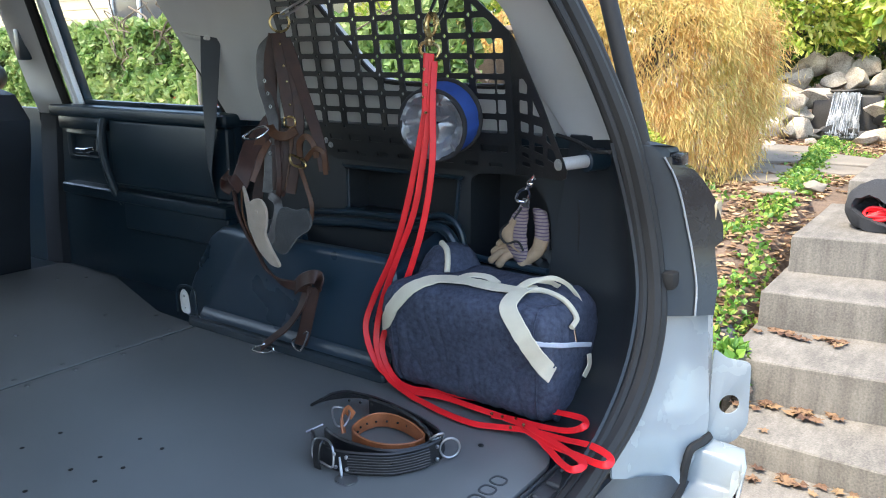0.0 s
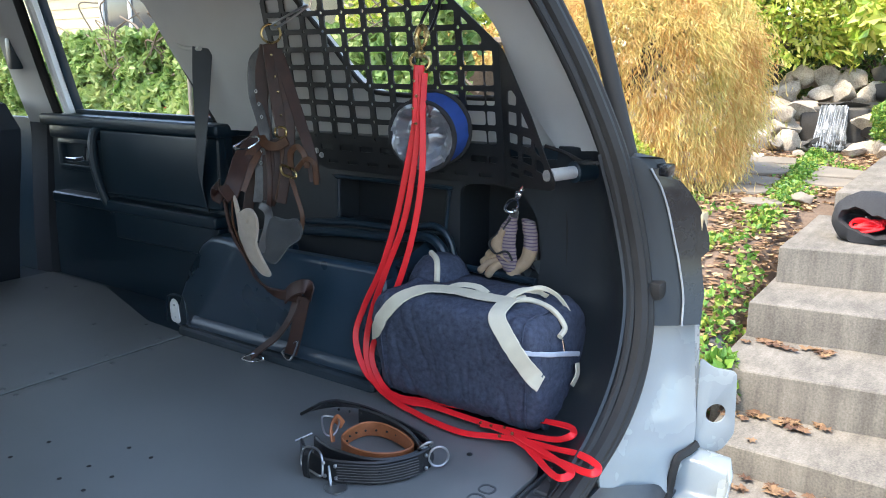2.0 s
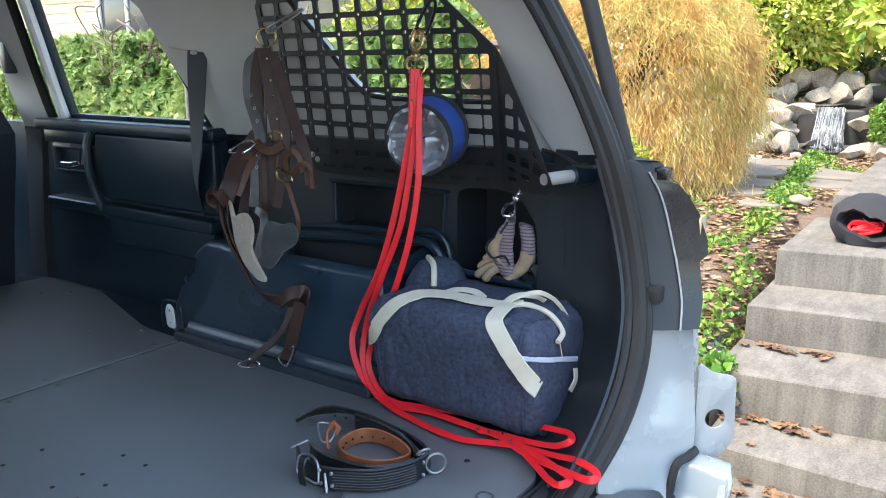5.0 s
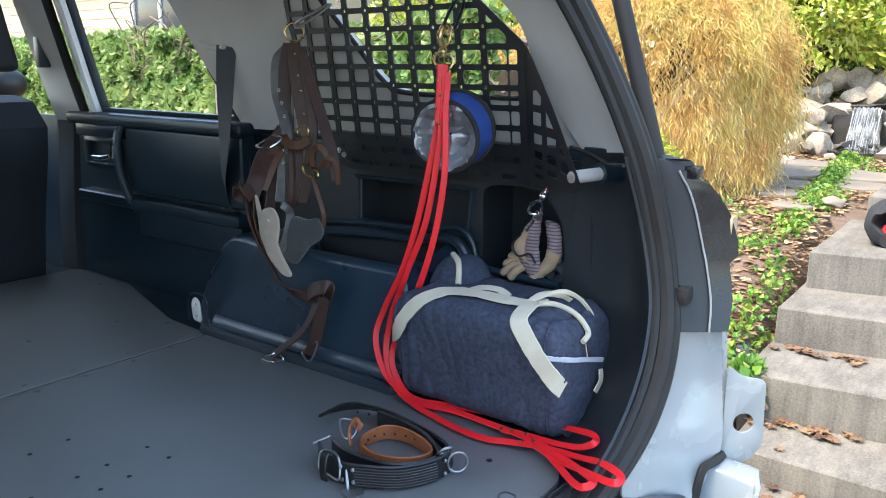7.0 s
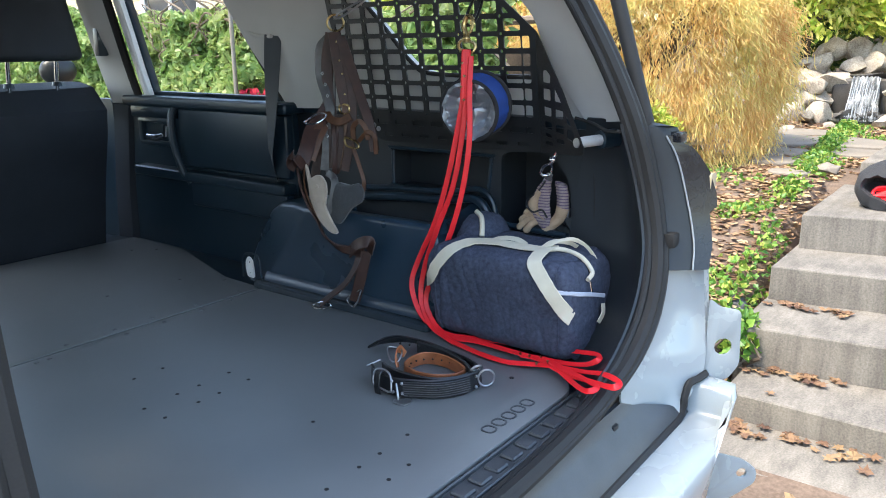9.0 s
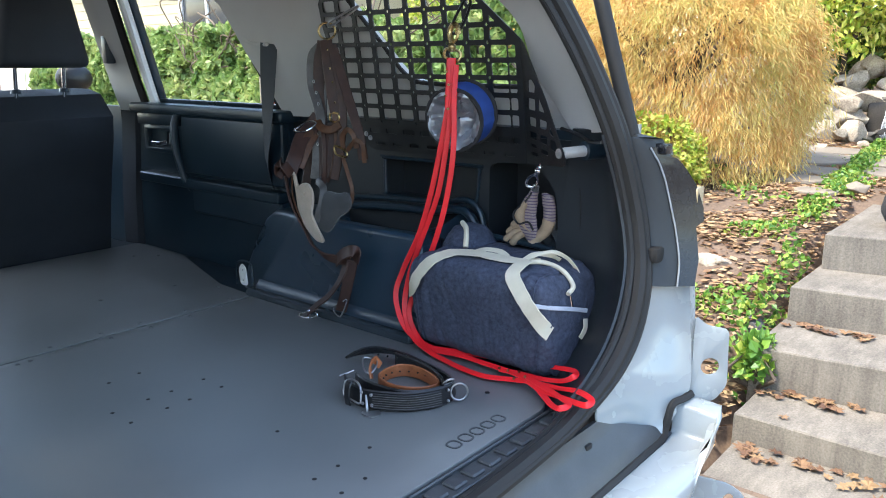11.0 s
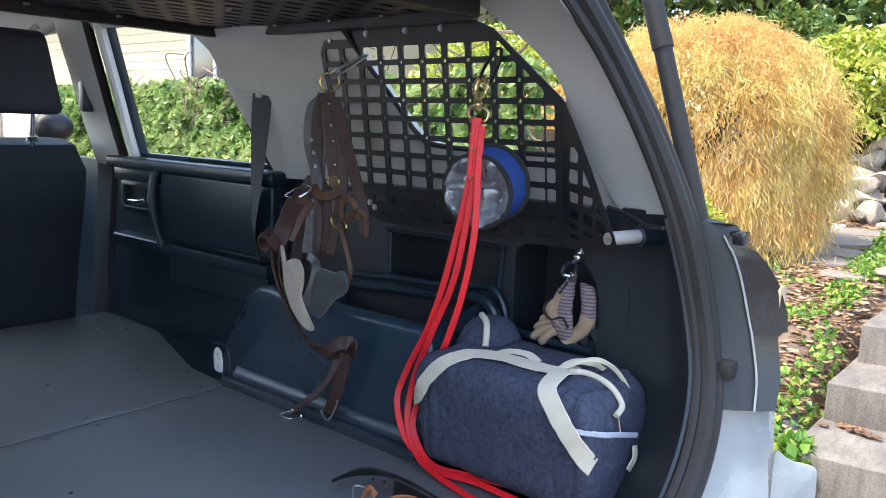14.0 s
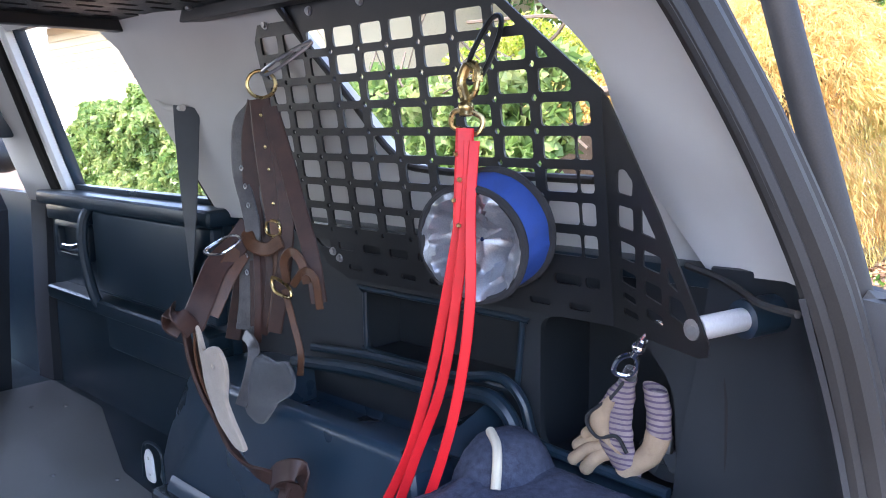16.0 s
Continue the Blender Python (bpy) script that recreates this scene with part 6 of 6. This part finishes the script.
def bush(name, label, category, c, r, n, long, wide, hang, m, seed, ground_z=None, low=-0.6, inner=0.75, droop=0.1, amp=0.16, lumps=2.2, group=""):
    t = thing(name, label, category, group)
    gz = rise(c[0], c[1]) if ground_z is None else ground_z
    grow(t, limbs((c[0], c[1], gz - 0.05), (c[0], c[1], c[2] + r[2] * 0.25), (r[0] * 0.7, r[1] * 0.7, r[2]), 9, 0.022 + 0.02 * r[2], seed))
    part("crown", leaves(shell(n, c, r, seed, inner, low, lumps, amp), long, wide, hang, seed, droop, c), m, t, smooth=0)
    return t


# the weeping maple: tiers of long narrow leaves hanging over a low dome
maple = thing("weeping_maple", "weeping laceleaf maple with golden brown autumn leaves", "tree")
MC = (6.45, 2.62)
grow(maple, limbs((MC[0], MC[1], 0.5), (MC[0], MC[1], 1.9), (0.75, 0.8, 0.6), 11, 0.07, 3))
pts = []
g = np.random.default_rng(11)
for i in range(2100):
    a, h = g.uniform(0, 2 * math.pi), g.random() ** 0.75
    lump = 1 + 0.15 * noise.noise((math.cos(a) * 1.6, math.sin(a) * 1.6, h * 3.2)) + 0.10 * noise.noise((math.cos(a) * 4, math.sin(a) * 4, h * 7))
    rad = math.sqrt(max(0.02, 1 - ((h - 0.40) / 0.62) ** 2)) if h > 0.40 else 1.0 - 0.10 * (0.40 - h)
    d = lump * (0.80 + 0.22 * g.random() ** 0.5)
    c = np.array((MC[0] + 0.98 * rad * d * math.cos(a), MC[1] + 1.06 * rad * d * math.sin(a), 0.62 + 1.78 * h * (0.93 + 0.1 * lump)))
    fall_way = np.array((math.cos(a) * 0.55 * (0.4 + h), math.sin(a) * 0.55 * (0.4 + h), -1.0))
    n = int(g.integers(26, 50))
    t = g.random(n) ** 0.8
    long = g.uniform(0.12, 0.30)
    spread = 0.022 + 0.055 * t
    pts.append(c + fall_way * (t * long)[:, None] + g.normal(size=(n, 3)) * spread[:, None] * (1, 1, 0.6))
part("crown", leaves(np.concatenate(pts), 0.085, 0.008, 1.3, 12, 0.10, (MC[0], MC[1], 1.5)), MAPLE, maple, smooth=0)

bush("lime_shrub", "low lime green shrub under the maple", "shrub", (5.45, 2.35, 0.78), (0.28, 0.42, 0.34), 3200, 0.045, 0.026, 0.1, LIME, 21)
bush("lime_shrub", "low lime green shrub under the maple", "shrub", (5.2, 2.75, 0.74), (0.3, 0.4, 0.32), 2600, 0.045, 0.026, 0.1, LIME, 22)
bush("nandina_shrub", "tall yellow green shrub above the rock wall", "shrub", (10.3, 2.2, 2.05), (0.75, 0.95, 0.75), 7000, 0.12, 0.045, 0.3, LIME, 23, 1.2)
bush("nandina_shrub", "tall yellow green shrub above the rock wall", "shrub", (10.6, 3.3, 2.3), (0.8, 0.9, 0.8), 5000, 0.12, 0.045, 0.3, WOODS, 24, 1.2)
bush("box_shrub", "clipped bright green shrub beside the waterfall", "shrub", (9.2, 0.55, 1.0), (0.4, 0.42, 0.42), 5000, 0.05, 0.03, 0.0, COVER, 25)
bush("fatsia_shrub", "broad-leaved green shrub over the waterfall", "shrub", (9.6, 0.75, 2.0), (0.6, 0.55, 0.45), 900, 0.2, 0.11, 0.5, LIME, 26, 0.9)
bush("dark_shrub", "dark evergreen shrub behind the waterfall", "shrub", (11.2, 1.2, 1.7), (0.6, 1.2, 0.9), 7000, 0.09, 0.045, 0.2, WOODS, 27, 1.0)
bush("strawberry_plant", "bright green leafy plant beside the steps", "plant", (3.50, 0.86, 0.09), (0.13, 0.10, 0.15), 260, 0.06, 0.045, -0.4, COVER, 28, low=-0.3, inner=0.4)
bush("golden_shrub", "golden leaved shrub behind the car", "shrub", (6.6, 4.35, 1.1), (0.8, 0.9, 0.8), 9000, 0.08, 0.03, 0.4, MAPLE, 29)
bush("golden_shrub", "yellow green shrub behind the car", "shrub", (7.6, 5.6, 1.5), (0.9, 1.0, 1.1), 9000, 0.09, 0.04, 0.3, LIME, 30)

# ground cover and fallen leaves
pts = []
g = np.random.default_rng(31)
while len(pts) < 5200:
    x, y = g.uniform(3.2, 9.0), g.uniform(0.7, 3.2)
    bank = math.exp(-((y - 0.98 - 0.10 * max(0, x - 4.5)) / (0.10 + 0.06 * noise.noise((x * 2.3, 0, 8)))) ** 2) * (0.35 + 0.65 * min(1, max(0, (x - 3.2) / 0.8)))
    patch = max(0, noise.noise((x * 1.9, y * 1.9, 7.0)) - 0.08) * 1.7 * (1 if x < 4.9 else 0.3)
    if (y < 0.87 + (0.12 if x > 4.6 else 0.0) and x < 5.6) or g.random() > max(bank * (0.62 + 1.5 * noise.noise((x * 2.6, y * 2.6, 5))), patch):
        continue
    h = 0.015 + 0.09 * g.random() * max(bank, patch * 0.6)
    pts.append((x, y, rise(x, y) + h))
tagged(part("ground_cover", leaves(pts, 0.042, 0.034, -0.25, 32, 0.1), COVER, smooth=0), "creeping green strawberry leaves on the bank", "ground cover", kind="stuff")
pts = []
while len(pts) < 20000:
    x, y = g.uniform(2.7, 9.2), g.uniform(0.3, 3.6)
    if (y < 0.9 and x < 6.0) or (x < 3.2 and g.random() < 0.6) or g.random() > 0.5 + noise.noise((x * 2, y * 2, 3)):
        continue
    pts.append((x, y, rise(x, y) + 0.008 + 0.012 * g.random()))
c = np.array(pts)
me = leaves(c, 0.07, 0.05, 0.0, 34, 0.15)
co = np.zeros(len(me.vertices) * 3)
me.vertices.foreach_get("co", co)
co = co.reshape(-1, 4, 3)
co[:, :, 2] = c[:, None, 2] + (co[:, :, 2] - c[:, None, 2]) * 0.22
me.vertices.foreach_set("co", co.reshape(-1))
tagged(part("leaf_litter", me, LITTER, smooth=0), "dry brown leaves scattered over the soil", "fallen leaves", kind="stuff")


def dry_leaf(x, y, z, size, seed):
    """One curled dry maple leaf with pointed lobes."""
    rr = random.Random(seed)
    bm = bmesh.new()
    m = bm.verts.new((0, 0, 0.01 * rr.random()))
    rim = []
    for i in range(14):
        a = 2 * math.pi * i / 14
        r = size * (1.0 if i % 2 == 0 else 0.55) * rr.uniform(0.75, 1.1)
        rim.append(bm.verts.new((r * math.cos(a), r * math.sin(a), rr.uniform(0.0, 0.4) * size)))
    for i in range(14):
        bm.faces.new((m, rim[i], rim[(i + 1) % 14]))
    bm.transform(Matrix.Translation((x, y, z + 0.006)) @ Matrix.Rotation(rr.uniform(0, 6.28), 4, "Z"))
    return part("dry_leaf", bm, DRYLEAF, smooth=0)


for i in range(84):
    rr = random.Random(900 + i)
    w = rr.random()
    if w < 0.38:
        x, y, z = rr.uniform(3.36, 3.46) + 0.06, 0.82 - 0.45 * rr.random() ** 1.6, -0.013
        x -= 0.06 + 0.13 * (y - 0.85)
    elif w < 0.41:
        x, y, z = rr.uniform(3.15, 3.4), rr.uniform(-0.3, 0.75), -0.013
    elif w < 0.58:
        x, y, z = rr.uniform(3.84, 3.93), rr.uniform(0.45, 0.84), 0.189
    elif w < 0.90:
        x, y, z = 3.09 - 0.16 * rr.random() ** 1.5, 0.78 - 0.6 * rr.random() ** 1.3, -0.134
    else:
        x, y, z = rr.uniform(2.3, 2.65), rr.uniform(0.0, 0.8), -0.145
    tagged(dry_leaf(x, y, z, rr.uniform(0.022, 0.048), i), "curled dry brown maple leaf on the steps", "leaf", "dry leaves on the steps")

# soft black pouch with a red rope on the top step
pouch = thing("drawstring_pouch", "black cloth pouch holding a red rope on the step", "pouch")
PC = Vector((4.84, 0.47, 0.575))
rows = []
for i, (r, h) in enumerate(((0.03, 0.24), (0.10, 0.235), (0.155, 0.20), (0.172, 0.12), (0.168, 0.04), (0.15, -0.03), (0.13, -0.06), (0.12, -0.04), (0.11, 0.04), (0.09, 0.09), (0.02, 0.10))):
    # a soft sack lying on its side, its mouth turned outwards and a little up
    row = []
    for a in [2 * math.pi * q / 40 for q in range(40)]:
        y, z = r * 1.12 * math.cos(a), (0.115 + r * 0.86 * math.sin(a)) if i < 6 else 0.105 + r * (0.55 + 0.12 * math.sin(2 * a + 0.6)) * math.sin(a) + 0.02 * math.cos(a)
        k = 0.014 * noise.noise((a * 2.2, h * 16, r * 9)) + 0.008 * noise.noise((a * 6, h * 30, 2))
        row.append(PC + Vector((h * 0.95 + 0.35 * (z - 0.115) + k, y * (1 + k * 2) + 0.03 * h, max(0.0, z * (1.0 + 0.2 * h) + k + 0.05 * (0.1 - h)))))
    rows.append(row)
part("sack", loft(rows, True, 0.002), BLACKCLOTH, pouch, smooth=60)
for i in range(6):
    t = 0.07 + 0.006 * i
    part("rope", tube([PC + Vector((0.005 + 0.010 * (i % 3) + 0.3 * t * math.sin(a), 0.082 * (1 - 0.07 * i) * math.cos(a + 0.3 * i) + 0.012 * math.sin(i * 2.3), 0.088 + 0.030 * (1 - 0.10 * i) * math.sin(a) + 0.010 * math.sin(2 * a + 1.7 * i))) for a in [2 * math.pi * q / 9 for q in range(9)]], 0.0095, 4, True, 8), REDSTRAP, pouch, "red rope")
part("pale_stripe", strap([PC + Vector((0.02, -0.03, 0.232)), PC + Vector((0.09, -0.07, 0.245)), PC + Vector((0.16, -0.10, 0.225))], 0.03, 0.003, (-0.3, 0, 1)), CANVAS, pouch)

# ---- beyond the side windows ----
hedge = thing("ivy_hedge", "tall hedge of ivy and brambles over an old rail fence", "hedge")
pts = []
g = np.random.default_rng(41)
while len(pts) < 44000:
    y = g.uniform(3.0, 13.0)
    top = 1.86 + 0.30 * noise.noise((y * 1.1, 0, 0)) + 0.2 * noise.noise((y * 3.1, 4, 0))
    z = -0.2 + (top + 0.2) * g.random() ** 0.8
    x = 4.25 + 0.12 * y - 0.36 + 0.25 * noise.noise((y * 1.6, z * 1.6, 0)) + 0.16 * noise.noise((y * 5, z * 5, 2)) + 0.28 * g.random() ** 2 + 0.15 * (z - 0.6) ** 2
    pts.append((x, y, z))
part("foliage", leaves(pts, 0.105, 0.085, 0.35, 42, 0.12), IVY, hedge, smooth=0)
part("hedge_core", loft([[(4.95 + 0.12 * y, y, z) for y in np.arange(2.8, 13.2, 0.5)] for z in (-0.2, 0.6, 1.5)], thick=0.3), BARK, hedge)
stems = []
rr = random.Random(8)
for i in range(70):
    y, z = rr.uniform(3.2, 9.0), rr.uniform(1.2, 1.95)
    x = 4.15 + 0.12 * y
    stems.append(tube([(x, y, z), (x - 0.08, y + rr.uniform(-0.25, 0.25), z + rr.uniform(0.05, 0.3)), (x + rr.uniform(-0.1, 0.1), y + rr.uniform(-0.6, 0.6), z + rr.uniform(-0.2, 0.4))], rr.uniform(0.004, 0.012), 4, n=5))
part("stems", join(*stems), TWIG, hedge)
for z in (1.45, 1.72):
    part("rail", tube([(5.0 + 0.12 * y, y, z + 0.04 * math.sin(y)) for y in (3.0, 5.0, 7.0, 9.0, 11.0)], 0.035, 3, n=7), TWIG, hedge)
pts = [(4.0 + 0.12 * y + g.uniform(-0.1, 0.1), y + g.uniform(-0.15, 0.15), 1.02 + 0.12 * g.random()) for y in (4.6, 5.0, 5.1, 5.6, 6.0, 6.1, 6.5, 6.9) for _ in range(26)]
part("blossom", leaves(pts, 0.06, 0.055, 0.0, 43), FLOWER, hedge, "red geranium flowers", 0)
post = thing("fence_post", "pale grey metal post standing in the hedge", "post")
part("pole", rod((4.55, 5.95, -0.2), (4.55, 5.95, 2.4), 0.02), FLAG, post)

house = thing("neighbour_house", "cream sided house with a dark window behind the hedge", "house")
part("wall", block(9.5, 16.0, 11.5, 24.0, -0.2, 4.4, 0.02), SIDING, house)
for i in range(22):
    part("board", block(9.48, 9.5, 11.5, 24.0, -0.1 + 0.2 * i, 0.085 + 0.2 * i, 0.004, 1), SIDING, house)
w = part("window", block(9.44, 9.5, 13.1, 14.9, 2.0, 3.6, 0.01), DARKGLASS, house)
for y0, y1, z0, z1 in ((13.0, 13.12, 1.9, 3.7), (14.88, 15.0, 1.9, 3.7), (13.0, 15.0, 1.88, 2.0), (13.0, 15.0, 3.6, 3.72), (13.96, 14.04, 2.0, 3.6)):
    part("window_frame", block(9.40, 9.5, y0, y1, z0, z1, 0.01), TRIMWHITE, w)
part("roof", loft([[(x, y, z) for y in (10.9, 24.6)] for x, z in ((8.8, 4.3), (12.7, 6.3), (16.6, 4.3))], thick=0.12), ROOFING, house)
part("eave_board", block(8.85, 8.95, 10.9, 24.6, 4.12, 4.32, 0.01), TRIMWHITE, house)
lowwall = thing("garden_wall", "pale painted low wall in front of the house", "wall")
part("blocks", block(7.6, 7.85, 7.5, 20.0, -0.2, 1.75, 0.03), mat("pale_wall", (0.66, 0.63, 0.58), 0.8, size=2, fine=40), lowwall)

# trees behind the garden
for i, (x, y, r, top) in enumerate(((15.0, 4.6, 0.2, 9), (16.0, 5.4, 0.24, 10), (14.5, 2.1, 0.22, 9), (18, 8.5, 0.3, 11), (13.5, 0.2, 0.18, 8), (17, 0.8, 0.25, 10), (20, 11.5, 0.3, 11), (14.0, 8.0, 0.16, 8))):
    t = thing("tree", "tall garden tree with dark trunk and green leaves", "tree", "trees behind the garden")
    grow(t, limbs((x, y, 0.6), (x, y, top * 0.75), (1.8, 1.8, 1.6), 8, r, 60 + i))
    part("crown", leaves(np.concatenate([shell(3800, (x, y, top * 0.62), (2.2, 2.3, top * 0.36), 70 + i, 0.35, -1, 2.6, 0.3)]), 0.24, 0.13, 0.3, 80 + i, 0.1), WOODS if i % 2 else LIME if i == 4 else WOODS, t, smooth=0)
pts = []
while len(pts) < 16000:
    y = g.uniform(-14, 30)
    z = 0.6 + 6.5 * g.random() ** 1.3
    if noise.noise((y * 0.5, z * 0.7, 3)) > 0.28 and z > 3:
        continue
    pts.append((22 + 1.5 * noise.noise((y * 0.6, z * 0.6, 1)) + g.uniform(0, 1.0), y, z))
tagged(part("far_woods", leaves(pts, 0.42, 0.26, 0.2, 90, 0.1), WOODS, smooth=0), "distant green trees closing the garden", "trees", kind="stuff")
